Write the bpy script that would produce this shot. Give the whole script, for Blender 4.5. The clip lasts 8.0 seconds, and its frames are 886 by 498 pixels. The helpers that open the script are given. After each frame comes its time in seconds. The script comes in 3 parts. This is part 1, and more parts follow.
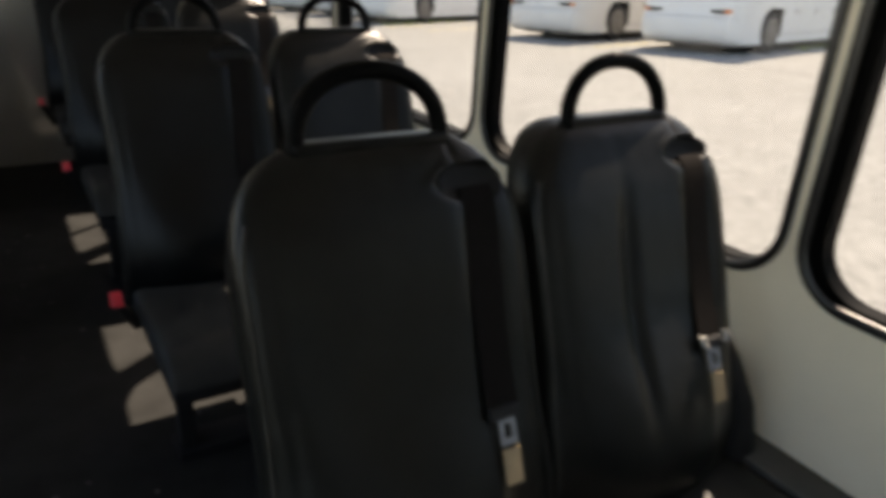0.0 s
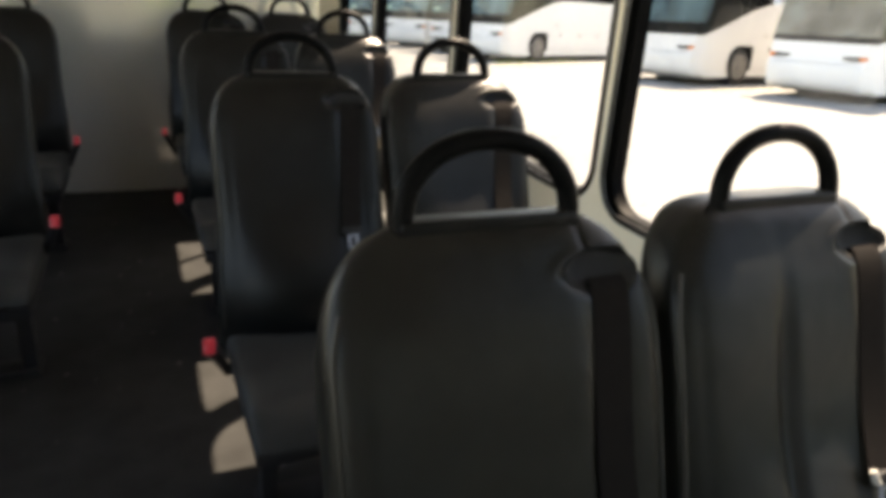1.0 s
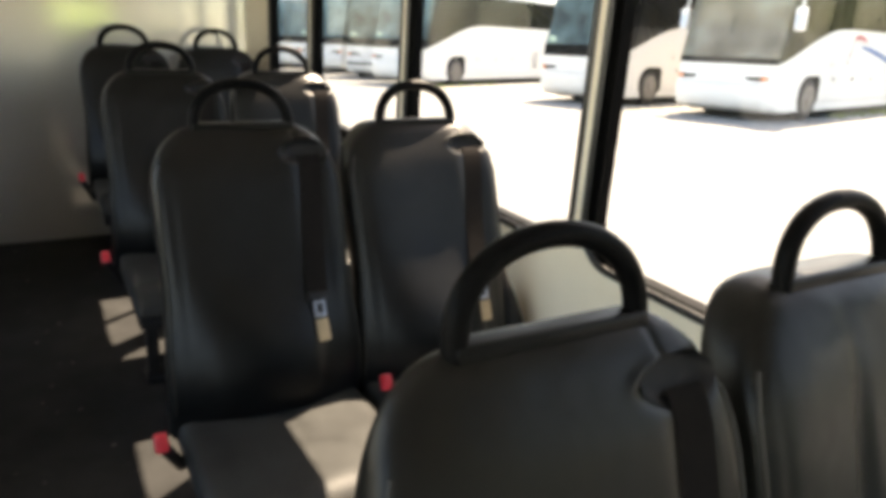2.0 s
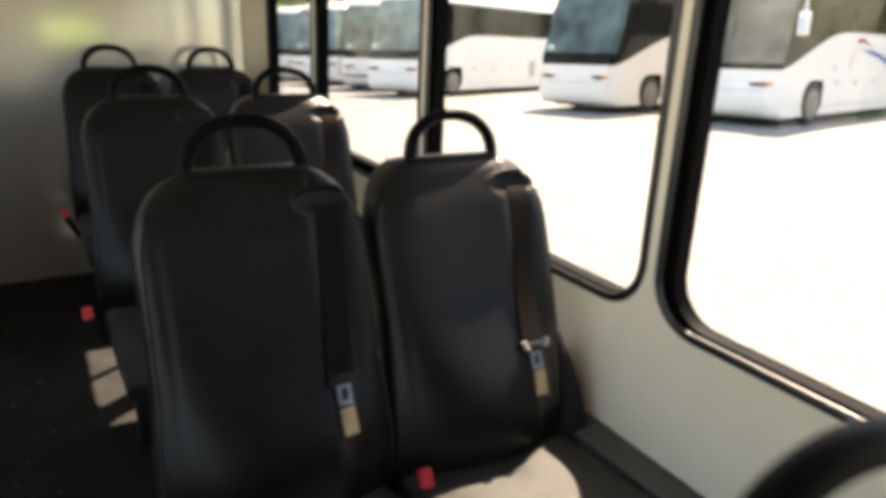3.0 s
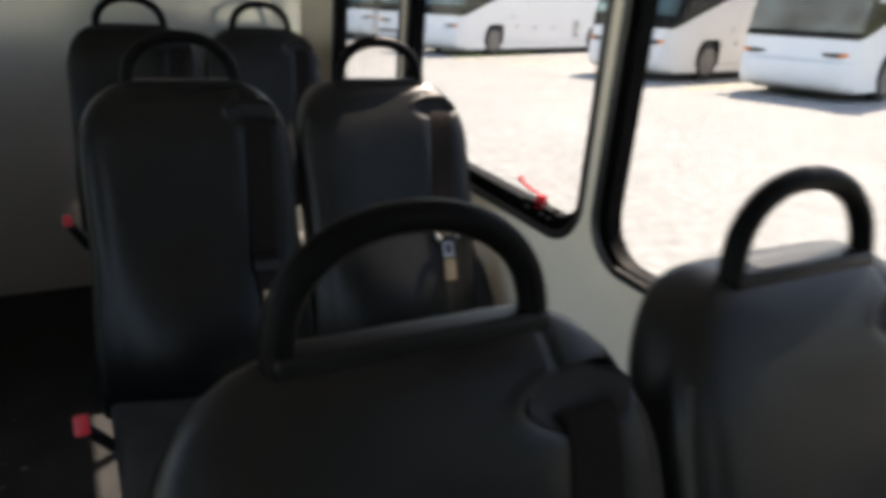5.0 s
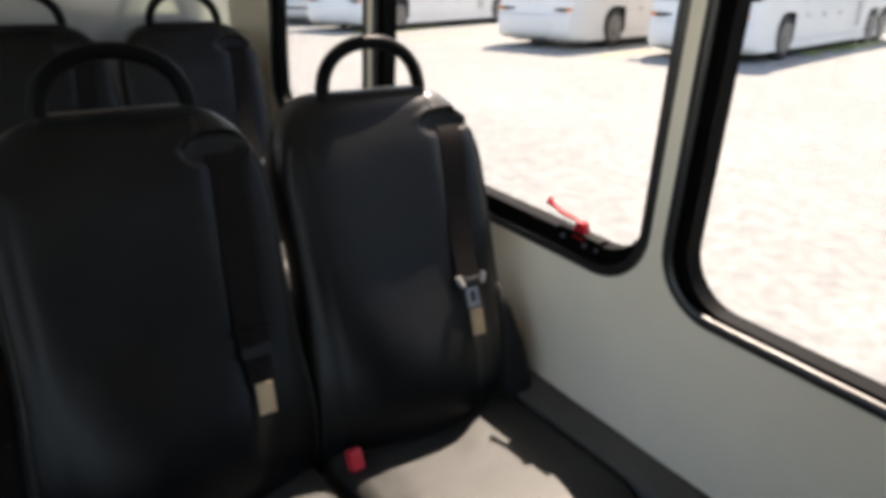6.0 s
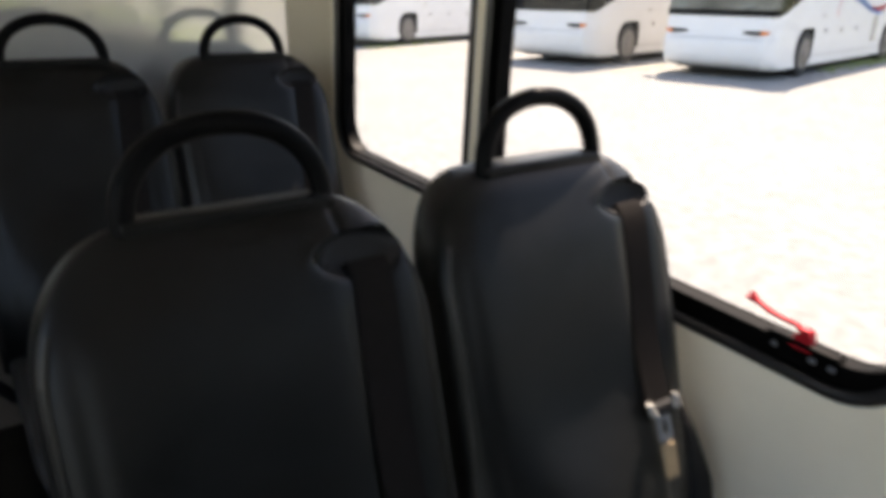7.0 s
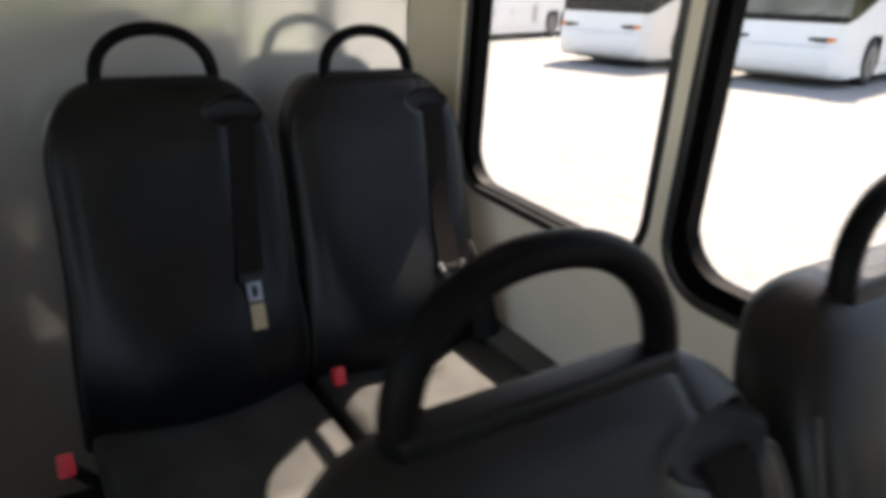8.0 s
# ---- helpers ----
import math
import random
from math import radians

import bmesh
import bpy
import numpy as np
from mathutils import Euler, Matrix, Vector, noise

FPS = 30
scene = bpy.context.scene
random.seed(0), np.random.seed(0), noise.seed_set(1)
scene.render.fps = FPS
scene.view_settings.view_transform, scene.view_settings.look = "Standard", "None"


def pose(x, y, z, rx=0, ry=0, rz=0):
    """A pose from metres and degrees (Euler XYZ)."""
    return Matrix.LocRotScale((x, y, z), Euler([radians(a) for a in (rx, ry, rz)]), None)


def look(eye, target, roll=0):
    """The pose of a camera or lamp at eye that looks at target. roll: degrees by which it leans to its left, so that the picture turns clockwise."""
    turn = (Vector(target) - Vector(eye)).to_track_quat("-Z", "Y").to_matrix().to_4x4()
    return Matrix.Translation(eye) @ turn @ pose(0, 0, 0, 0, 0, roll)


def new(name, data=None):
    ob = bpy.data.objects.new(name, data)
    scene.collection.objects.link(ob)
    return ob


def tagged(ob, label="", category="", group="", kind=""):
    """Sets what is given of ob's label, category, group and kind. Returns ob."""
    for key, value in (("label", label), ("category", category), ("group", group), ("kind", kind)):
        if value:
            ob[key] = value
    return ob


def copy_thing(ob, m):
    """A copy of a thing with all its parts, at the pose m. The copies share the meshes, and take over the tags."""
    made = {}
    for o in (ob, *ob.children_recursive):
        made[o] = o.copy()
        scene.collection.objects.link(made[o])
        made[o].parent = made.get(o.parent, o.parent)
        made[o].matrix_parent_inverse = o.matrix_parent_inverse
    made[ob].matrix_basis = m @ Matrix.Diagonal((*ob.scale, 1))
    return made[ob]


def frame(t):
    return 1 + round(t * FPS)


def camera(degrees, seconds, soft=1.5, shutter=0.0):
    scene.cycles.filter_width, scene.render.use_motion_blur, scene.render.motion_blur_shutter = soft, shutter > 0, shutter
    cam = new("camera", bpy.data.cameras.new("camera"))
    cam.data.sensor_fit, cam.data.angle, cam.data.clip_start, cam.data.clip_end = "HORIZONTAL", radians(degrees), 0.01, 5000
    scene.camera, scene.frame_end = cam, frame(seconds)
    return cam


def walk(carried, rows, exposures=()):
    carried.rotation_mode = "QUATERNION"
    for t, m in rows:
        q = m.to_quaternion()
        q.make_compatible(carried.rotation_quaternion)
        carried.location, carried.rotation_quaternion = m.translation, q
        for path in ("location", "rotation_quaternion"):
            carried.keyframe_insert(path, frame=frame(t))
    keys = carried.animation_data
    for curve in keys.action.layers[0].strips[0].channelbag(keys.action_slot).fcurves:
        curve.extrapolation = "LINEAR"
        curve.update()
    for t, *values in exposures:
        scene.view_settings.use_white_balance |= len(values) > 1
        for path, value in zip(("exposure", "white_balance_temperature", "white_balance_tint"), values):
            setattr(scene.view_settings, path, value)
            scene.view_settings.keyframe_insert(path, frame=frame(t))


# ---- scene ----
# A parked shuttle bus seen from inside: x to the window side, y to the rear, z up from the bus floor.
FOV = 64.41
cam = camera(FOV, 8.0, soft=5.0, shutter=0.5)
# seconds, x, y, z, pitch, roll, yaw
ROWS = [
    (0.0, -0.420, -0.854, 1.306, -23.49, -3.06, -31.30),
    (0.2, -0.395, -0.815, 1.304, -23.11, -2.94, -27.47),
    (0.5, -0.380, -0.780, 1.307, -22.61, -3.41, -23.12),
    (0.7, -0.371, -0.749, 1.307, -22.09, -3.11, -21.42),
    (1.0, -0.371, -0.705, 1.318, -21.23, -3.68, -22.49),
    (1.2, -0.377, -0.659, 1.328, -19.50, -3.79, -24.37),
    (1.5, -0.404, -0.594, 1.338, -19.41, -3.08, -25.12),
    (1.7, -0.420, -0.557, 1.341, -19.49, -3.25, -26.94),
    (2.8, -0.363, -0.216, 1.348, -18.19, -3.39, -30.86),
    (3.0, -0.341, -0.143, 1.347, -18.28, -2.45, -29.77),
    (3.2, -0.313, -0.060, 1.341, -18.93, -2.70, -29.30),
    (3.5, -0.313, 0.012, 1.339, -19.49, -2.82, -29.53),
    (3.7, -0.310, 0.107, 1.332, -19.22, -3.22, -31.41),
    (4.0, -0.313, 0.255, 1.336, -19.43, -2.35, -34.24),
    (4.2, -0.302, 0.353, 1.335, -20.04, -1.67, -36.01),
    (4.5, -0.291, 0.494, 1.318, -21.58, -2.93, -34.76),
    (4.7, -0.258, 0.604, 1.316, -20.98, -3.23, -31.60),
    (5.0, -0.222, 0.755, 1.321, -21.81, -4.05, -27.22),
    (5.2, -0.206, 0.835, 1.317, -22.20, -3.21, -25.10),
    (6.3, -0.243, 1.328, 1.316, -23.19, -3.64, -38.22),
    (6.5, -0.253, 1.411, 1.312, -22.48, -5.06, -37.53),
    (6.8, -0.250, 1.559, 1.303, -22.53, -3.95, -35.72),
    (7.0, -0.239, 1.658, 1.316, -22.36, -2.71, -35.15),
    (7.2, -0.237, 1.748, 1.322, -21.95, -2.23, -33.86),
    (7.5, -0.252, 1.873, 1.317, -22.34, -2.98, -30.33),
    (7.7, -0.252, 1.970, 1.313, -21.49, -3.08, -30.71),
    (8.0, -0.281, 2.093, 1.313, -22.76, -3.61, -32.10),
]
# seconds, stops, kelvin, tint
EXPOSURES = [(0.0, 1.76, 8250, 15.0), (0.5, 2.58, 8550, 15.0), (1.0, 2.66, 8750, 15.0), (1.5, 2.94, 8700, 14.0), (3.0, 2.58, 8750, 17.0), (4.5, 2.15, 7550, 17.0), (5.2, 2.18, 7500, 16.0), (6.5, 2.26, 7650, 18.0), (8.0, 2.45, 7700, 18.0)]
walk(cam, [(t, pose(x, y, z, 90 + pitch, roll, yaw)) for t, x, y, z, pitch, roll, yaw in ROWS], EXPOSURES)

# ---- light ----
SUN_AZ = math.radians(33.3)          # from +x towards +y
SUN_EL = math.radians(53.5)
sun_dir = Vector((math.cos(SUN_EL) * math.cos(SUN_AZ), math.cos(SUN_EL) * math.sin(SUN_AZ), math.sin(SUN_EL)))
world = bpy.data.worlds.new("sky")
world.use_nodes = True
scene.world = world
wn = world.node_tree.nodes
sky = wn.new("ShaderNodeTexSky")
sky.sky_type = "NISHITA"
sky.sun_disc = False
sky.sun_elevation = SUN_EL
sky.sun_rotation = math.pi / 2 - SUN_AZ
wn["Background"].inputs["Strength"].default_value = 0.15
world.node_tree.links.new(sky.outputs[0], wn["Background"].inputs["Color"])
sun_data = bpy.data.lights.new("sun", "SUN")
sun_data.energy = 4.4
sun_data.angle = math.radians(0.53)
sun_data.color = (1.0, 0.95, 0.88)
sun = new("sun", sun_data)
sun.matrix_world = look(sun_dir * 60, (0, 0, 0))


# ---- materials ----
def material(name, color, rough=0.5, metal=0.0, vary=0.25, scale=6.0, grain=0.0, grain_scale=200.0, bump=0.0, bump_scale=120.0,
             dark=None, rough_vary=0.1, spec=0.5, per_object=0.0):
    """Colour mottled at a large and a small scale, with uneven gloss and a fine relief."""
    m = bpy.data.materials.new(name)
    m.use_nodes = True
    nt = m.node_tree
    n, ln = nt.nodes, nt.links
    b = n["Principled BSDF"]
    co = n.new("ShaderNodeTexCoord")
    big = n.new("ShaderNodeTexNoise")
    big.inputs["Scale"].default_value = scale
    big.inputs["Detail"].default_value = 5
    big.inputs["Roughness"].default_value = 0.6
    ln.new(co.outputs["Object"], big.inputs["Vector"])
    ramp = n.new("ShaderNodeValToRGB")
    ramp.color_ramp.elements[0].position = 0.3
    ramp.color_ramp.elements[1].position = 0.7
    lo = dark if dark else tuple(c * (1 - vary) for c in color)
    hi = tuple(min(1, c * (1 + vary * 0.4)) for c in color)
    ramp.color_ramp.elements[0].color = (*lo, 1)
    ramp.color_ramp.elements[1].color = (*hi, 1)
    ln.new(big.outputs["Fac"], ramp.inputs["Fac"])
    last = ramp.outputs["Color"]
    fine = n.new("ShaderNodeTexNoise")
    fine.inputs["Scale"].default_value = grain_scale
    fine.inputs["Detail"].default_value = 3
    ln.new(co.outputs["Object"], fine.inputs["Vector"])
    if grain:
        mix = n.new("ShaderNodeMix")
        mix.data_type, mix.blend_type = "RGBA", "OVERLAY"
        mix.inputs["Factor"].default_value = grain
        ln.new(last, mix.inputs["A"])
        ln.new(fine.outputs["Fac"], mix.inputs["B"])
        last = mix.outputs["Result"]
    if per_object:
        info = n.new("ShaderNodeObjectInfo")
        hsv = n.new("ShaderNodeHueSaturation")
        mr = n.new("ShaderNodeMapRange")
        mr.inputs["To Min"].default_value = 1 - per_object
        mr.inputs["To Max"].default_value = 1 + per_object
        ln.new(info.outputs["Random"], mr.inputs["Value"])
        ln.new(mr.outputs["Result"], hsv.inputs["Value"])
        ln.new(last, hsv.inputs["Color"])
        last = hsv.outputs["Color"]
    ln.new(last, b.inputs["Base Color"])
    rr = n.new("ShaderNodeMapRange")
    rr.inputs["To Min"].default_value = max(0.02, rough - rough_vary)
    rr.inputs["To Max"].default_value = min(1, rough + rough_vary)
    ln.new(big.outputs["Fac"], rr.inputs["Value"])
    ln.new(rr.outputs["Result"], b.inputs["Roughness"])
    b.inputs["Metallic"].default_value = metal
    b.inputs["Specular IOR Level"].default_value = spec
    if bump:
        bn = n.new("ShaderNodeTexNoise")
        bn.inputs["Scale"].default_value = bump_scale
        bn.inputs["Detail"].default_value = 4
        ln.new(co.outputs["Object"], bn.inputs["Vector"])
        bp = n.new("ShaderNodeBump")
        bp.inputs["Strength"].default_value = bump
        bp.inputs["Distance"].default_value = 0.01
        ln.new(bn.outputs["Fac"], bp.inputs["Height"])
        ln.new(bp.outputs["Normal"], b.inputs["Normal"])
    return m


def glass_material(name, tint=(1, 1, 1)):
    m = bpy.data.materials.new(name)
    m.use_nodes = True
    nt = m.node_tree
    n, ln = nt.nodes, nt.links
    n.remove(n["Principled BSDF"])
    tr = n.new("ShaderNodeBsdfTransparent")
    tr.inputs["Color"].default_value = (*tint, 1)
    gl = n.new("ShaderNodeBsdfGlossy")
    gl.inputs["Roughness"].default_value = 0.02
    lw = n.new("ShaderNodeLayerWeight")
    lw.inputs["Blend"].default_value = 0.5
    pw = n.new("ShaderNodeMath")
    pw.operation = "POWER"
    pw.inputs[1].default_value = 5.0
    ln.new(lw.outputs["Facing"], pw.inputs[0])
    fr = n.new("ShaderNodeMath")
    fr.operation = "MULTIPLY_ADD"
    fr.inputs[1].default_value = 0.8
    fr.inputs[2].default_value = 0.03
    ln.new(pw.outputs[0], fr.inputs[0])
    mx = n.new("ShaderNodeMixShader")
    ln.new(fr.outputs[0], mx.inputs[0])
    ln.new(tr.outputs[0], mx.inputs[1])
    ln.new(gl.outputs[0], mx.inputs[2])
    ln.new(mx.outputs[0], n["Material Output"].inputs["Surface"])
    return m


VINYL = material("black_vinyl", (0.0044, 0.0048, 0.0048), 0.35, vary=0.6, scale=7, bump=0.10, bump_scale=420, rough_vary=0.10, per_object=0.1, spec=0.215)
# Lighter than the backs, to carry the brightness of the sun patches.
CUSHION = material("sunlit_cushion_vinyl", (0.0300, 0.0306, 0.0290), 0.45, vary=0.4, scale=9, bump=0.10, bump_scale=420, rough_vary=0.1, per_object=0.1, spec=0.16)
SHELL = material("black_plastic_shell", (0.016, 0.016, 0.017), 0.6, spec=0.2, vary=0.2, bump=0.08, bump_scale=500)
def uneven(m, scale, depth):
    """Soft dents under the grain of an upholstery material."""
    n, ln = m.node_tree.nodes, m.node_tree.links
    b = n["Principled BSDF"]
    fine = b.inputs["Normal"].links[0].from_node
    co = n.new("ShaderNodeTexCoord")
    no = n.new("ShaderNodeTexNoise")
    no.inputs["Scale"].default_value = scale
    no.inputs["Detail"].default_value = 2
    ln.new(co.outputs["Object"], no.inputs["Vector"])
    bp = n.new("ShaderNodeBump")
    bp.inputs["Strength"].default_value = 0.6
    bp.inputs["Distance"].default_value = depth
    ln.new(no.outputs["Fac"], bp.inputs["Height"])
    ln.new(bp.outputs["Normal"], fine.inputs["Normal"])


DUSTY = material("dusty_black_vinyl", (0.0074, 0.0078, 0.0070), 0.34, vary=0.6, scale=5, bump=0.08, bump_scale=420, rough_vary=0.10, spec=0.225)
uneven(DUSTY, 10.0, 0.006)
# Black vinyl raised in colour for the sunlight on the window seats.
WINDOWLIT = material("window_lit_vinyl", (0.0068, 0.0070, 0.0068), 0.36, vary=0.5, scale=7, bump=0.08, bump_scale=420, rough_vary=0.08, spec=0.23)
uneven(WINDOWLIT, 9.0, 0.0025)
uneven(VINYL, 9.0, 0.0025)
uneven(CUSHION, 7.0, 0.003)
# Tan tone of the welt puts the lit rim of the back into colour.
WELT = material("rim_light_welt", (0.026, 0.0245, 0.021), 0.5, vary=0.5, scale=14, spec=0.3)
RUBBER = material("black_rubber", (0.018, 0.018, 0.019), 0.5, vary=0.3)
LEDGE = material("dark_grey_ledge", (0.095, 0.095, 0.092), 0.6, spec=0.2, vary=0.3, scale=6)
HANDLE = material("black_grip", (0.0042, 0.0042, 0.0044), 0.40, vary=0.25, scale=30, spec=0.04)
# Greyer than the grip, so that the bar reads as sunlit.
GRIPBAR = material("sunlit_grip_bar", (0.0075, 0.0075, 0.0074), 0.36, vary=0.3, scale=20, spec=0.14)
WEBBING = material("grey_webbing", (0.0115, 0.0100, 0.0097), 0.9, spec=0.05, vary=0.2, scale=40, bump=0.08, bump_scale=900)
STEEL = material("bright_steel", (0.33, 0.35, 0.40), 0.42, metal=1.0, vary=0.15, scale=60)
CLIP = material("pale_grey_clip", (0.32, 0.31, 0.295), 0.5, vary=0.2, scale=40)
TAG = material("tan_label", (0.36, 0.27, 0.165), 0.7, vary=0.15, scale=40)
LEVERRED = material("red_lever", (0.42, 0.012, 0.02), 0.6, vary=0.15, scale=40, spec=0.15)
RED = material("red_plastic", (0.60, 0.035, 0.05), 0.35, vary=0.15, scale=40)
CREAM = material("cream_panel", (0.90, 0.825, 0.675), 0.42, vary=0.1, scale=2.5, bump=0.05, bump_scale=300)
GREYWALL = material("grey_laminate", (0.81, 0.79, 0.74), 0.12, metal=0.66, vary=0.06, scale=1.5, rough_vary=0.02, spec=1.0)
BEIGE = material("beige_pillar", (0.58, 0.51, 0.38), 0.55, vary=0.12, scale=3)
FLOOR = material("black_floor", (0.021, 0.021, 0.0205), 0.8, spec=0.08, vary=0.4, scale=7, grain=0.4, grain_scale=300, bump=0.1, bump_scale=350)
def speckle(m, scale, color):
    """Small pale crumbs and scuffs scattered over a floor."""
    n, ln = m.node_tree.nodes, m.node_tree.links
    b = n["Principled BSDF"]
    src = b.inputs["Base Color"].links[0].from_socket
    co = n.new("ShaderNodeTexCoord")
    no = n.new("ShaderNodeTexNoise")
    no.inputs["Scale"].default_value = scale
    no.inputs["Detail"].default_value = 1
    ln.new(co.outputs["Object"], no.inputs["Vector"])
    mr = n.new("ShaderNodeMapRange")
    mr.inputs["From Min"].default_value = 0.74
    mr.inputs["From Max"].default_value = 0.78
    ln.new(no.outputs["Fac"], mr.inputs["Value"])
    mix = n.new("ShaderNodeMix")
    mix.data_type = "RGBA"
    ln.new(mr.outputs["Result"], mix.inputs["Factor"])
    ln.new(src, mix.inputs["A"])
    mix.inputs["B"].default_value = (*color, 1)
    ln.new(mix.outputs["Result"], b.inputs["Base Color"])


speckle(FLOOR, 26.0, (0.12, 0.115, 0.105))
CEIL = material("white_ceiling", (0.84, 0.83, 0.80), 0.7, vary=0.06, scale=2)
DASH = material("grey_front_panel", (0.07, 0.07, 0.068), 0.6, vary=0.15, scale=3)
FRAME = material("black_window_frame", (0.0028, 0.0027, 0.0026), 0.55, vary=0.4, scale=9, spec=0.03)
LIP = material("glossy_black_trim", (0.010, 0.010, 0.011), 0.33, vary=0.3, scale=4, rough_vary=0.04, spec=0.6)
GLASS = glass_material("window_glass", (0.70, 0.705, 0.695))
SMOKED = glass_material("spot_dimming_glass", (0.20, 0.195, 0.18))
# Unseen west panes, left clearer than the east glass to brighten the cabin.
CLEAR = glass_material("clear_window_glass", (0.92, 0.925, 0.92))
PAINT = material("white_coach_paint", (0.93, 0.93, 0.92), 0.36, vary=0.04, scale=1.4, rough_vary=0.05)
BAND = material("black_dash_band", (0.02, 0.02, 0.021), 0.5, vary=0.3, scale=4, spec=0.2)
IVORY = material("ivory_coach_paint", (0.92, 0.895, 0.865), 0.36, vary=0.05, scale=1.2, rough_vary=0.05)
DARKGLASS = material("dark_coach_glass", (0.030, 0.033, 0.035), 0.06, vary=0.4, scale=0.9, rough_vary=0.02, spec=0.45)
# Teal and beige of the mirrored surroundings are put into these two colours.
SCREEN = material("windscreen_teal_reflection", (0.22, 0.33, 0.33), 0.05, vary=0.8, scale=1.1, rough_vary=0.02, spec=0.6)
BEIGESCREEN = material("windscreen_beige_reflection", (0.46, 0.43, 0.35), 0.08, vary=0.3, scale=0.9, rough_vary=0.02, spec=0.9)


def blotchy(m, stops):
    """Uneven tint of a coach windscreen: reflections and dim interior put into its colour."""
    ramp = next(n for n in m.node_tree.nodes if n.type == "VALTORGB").color_ramp
    next(n for n in m.node_tree.nodes if n.type == "TEX_NOISE").inputs["Detail"].default_value = 1.5
    while len(ramp.elements) < len(stops):
        ramp.elements.new(0.5)
    for e, (at, c) in zip(ramp.elements, stops):
        e.position, e.color = at, (*c, 1)


blotchy(SCREEN, ((0.30, (0.06, 0.085, 0.085)), (0.50, (0.17, 0.27, 0.28)), (0.70, (0.30, 0.43, 0.42))))
blotchy(BEIGESCREEN, ((0.30, (0.26, 0.235, 0.17)), (0.50, (0.43, 0.41, 0.33)), (0.70, (0.58, 0.62, 0.55))))
TYRE = material("tyre_rubber", (0.03, 0.03, 0.03), 0.8, vary=0.3, scale=15)
RIM = material("wheel_rim", (0.30, 0.275, 0.25), 0.55, metal=0.2, vary=0.4, scale=10)
# Near-black paint for the shade of wells that are not cut out.
ARCH = material("wheel_well_shade", (0.006, 0.006, 0.006), 0.9, vary=0.3, scale=6, spec=0.03)
LAMP = material("dark_headlamp", (0.05, 0.055, 0.06), 0.12, vary=0.5, scale=15, spec=0.8)
ORANGE = material("orange_lens", (0.85, 0.22, 0.03), 0.3, vary=0.15, scale=20)
BLUE = material("blue_decal", (0.28, 0.45, 0.78), 0.4, vary=0.1)
REDDECAL = material("red_decal", (0.85, 0.20, 0.22), 0.4, vary=0.1)
GRAVEL = material("pale_gravel_lot", (0.282, 0.278, 0.268), 0.9, vary=0.13, scale=0.5, grain=0.5, grain_scale=9, bump=0.5, bump_scale=25)
STRAW = material("dry_verge_grass", (0.42, 0.40, 0.16), 0.9, vary=0.4, scale=0.5, grain=0.3, grain_scale=8)
GRIME = material("dusty_grey_seam", (0.34, 0.33, 0.30), 0.6, vary=0.4, scale=5)
# Olive tone of the mirrored surroundings put into the glass colour.
OLIVEGLASS = material("olive_reflection_glass", (0.16, 0.15, 0.10), 0.05, vary=0.5, scale=0.7, rough_vary=0.02, spec=1.0)
MIRRORBLUE = material("pale_blue_mirror", (0.66, 0.76, 0.90), 0.15, vary=0.1)
STICKER = material("pale_green_paper", (0.55, 0.75, 0.62), 0.6, vary=0.1)
YELLOW = material("faded_yellow_line", (0.62, 0.52, 0.22), 0.8, vary=0.3, scale=6)
LEAF = material("tree_leaves", (0.20, 0.29, 0.08), 0.6, vary=0.5, scale=0.6, per_object=0.2)
# Brighter copy of the leaves, for the green spot mirrored in the rear wall.
LIME = material("sunlit_lime_leaves", (0.27, 0.38, 0.08), 0.6, vary=0.4, scale=0.6, per_object=0.1)
BARK = material("tree_bark", (0.16, 0.12, 0.09), 0.9, vary=0.4, scale=4, bump=0.5, bump_scale=20)
WEED = material("pale_weeds", (0.34, 0.40, 0.14), 0.8, vary=0.3, scale=3)
GRASS = material("mirrored_grass", (0.30, 0.42, 0.09), 0.8, vary=0.4, scale=3)


# ---- mesh helpers ----
def finish(bm, name, mat, smooth=True):
    bmesh.ops.recalc_face_normals(bm, faces=bm.faces[:])
    me = bpy.data.meshes.new(name)
    bm.to_mesh(me)
    bm.free()
    me.materials.append(mat)
    if smooth:
        me.polygons.foreach_set("use_smooth", [True] * len(me.polygons))
        me.set_sharp_from_angle(angle=math.radians(40))
    return me


def part(name, bm, mat, parent=None, label="", smooth=True):
    ob = new(name, finish(bm, name, mat, smooth))
    if parent:
        ob.parent = parent
    if label:
        ob["label"] = label
    return ob


def box(bm, x0, x1, y0, y1, z0, z1, bevel=0.0, seg=2):
    r = bmesh.ops.create_cube(bm, size=1)
    vs = r["verts"]
    bmesh.ops.scale(bm, vec=(x1 - x0, y1 - y0, z1 - z0), verts=vs)
    bmesh.ops.translate(bm, vec=((x0 + x1) / 2, (y0 + y1) / 2, (z0 + z1) / 2), verts=vs)
    if bevel:
        es = list({e for v in vs for e in v.link_edges})
        bmesh.ops.bevel(bm, geom=es, offset=bevel, segments=seg, profile=0.6, affect="EDGES")
    return bm


def boxed(*a, **k):
    return box(bmesh.new(), *a, **k)


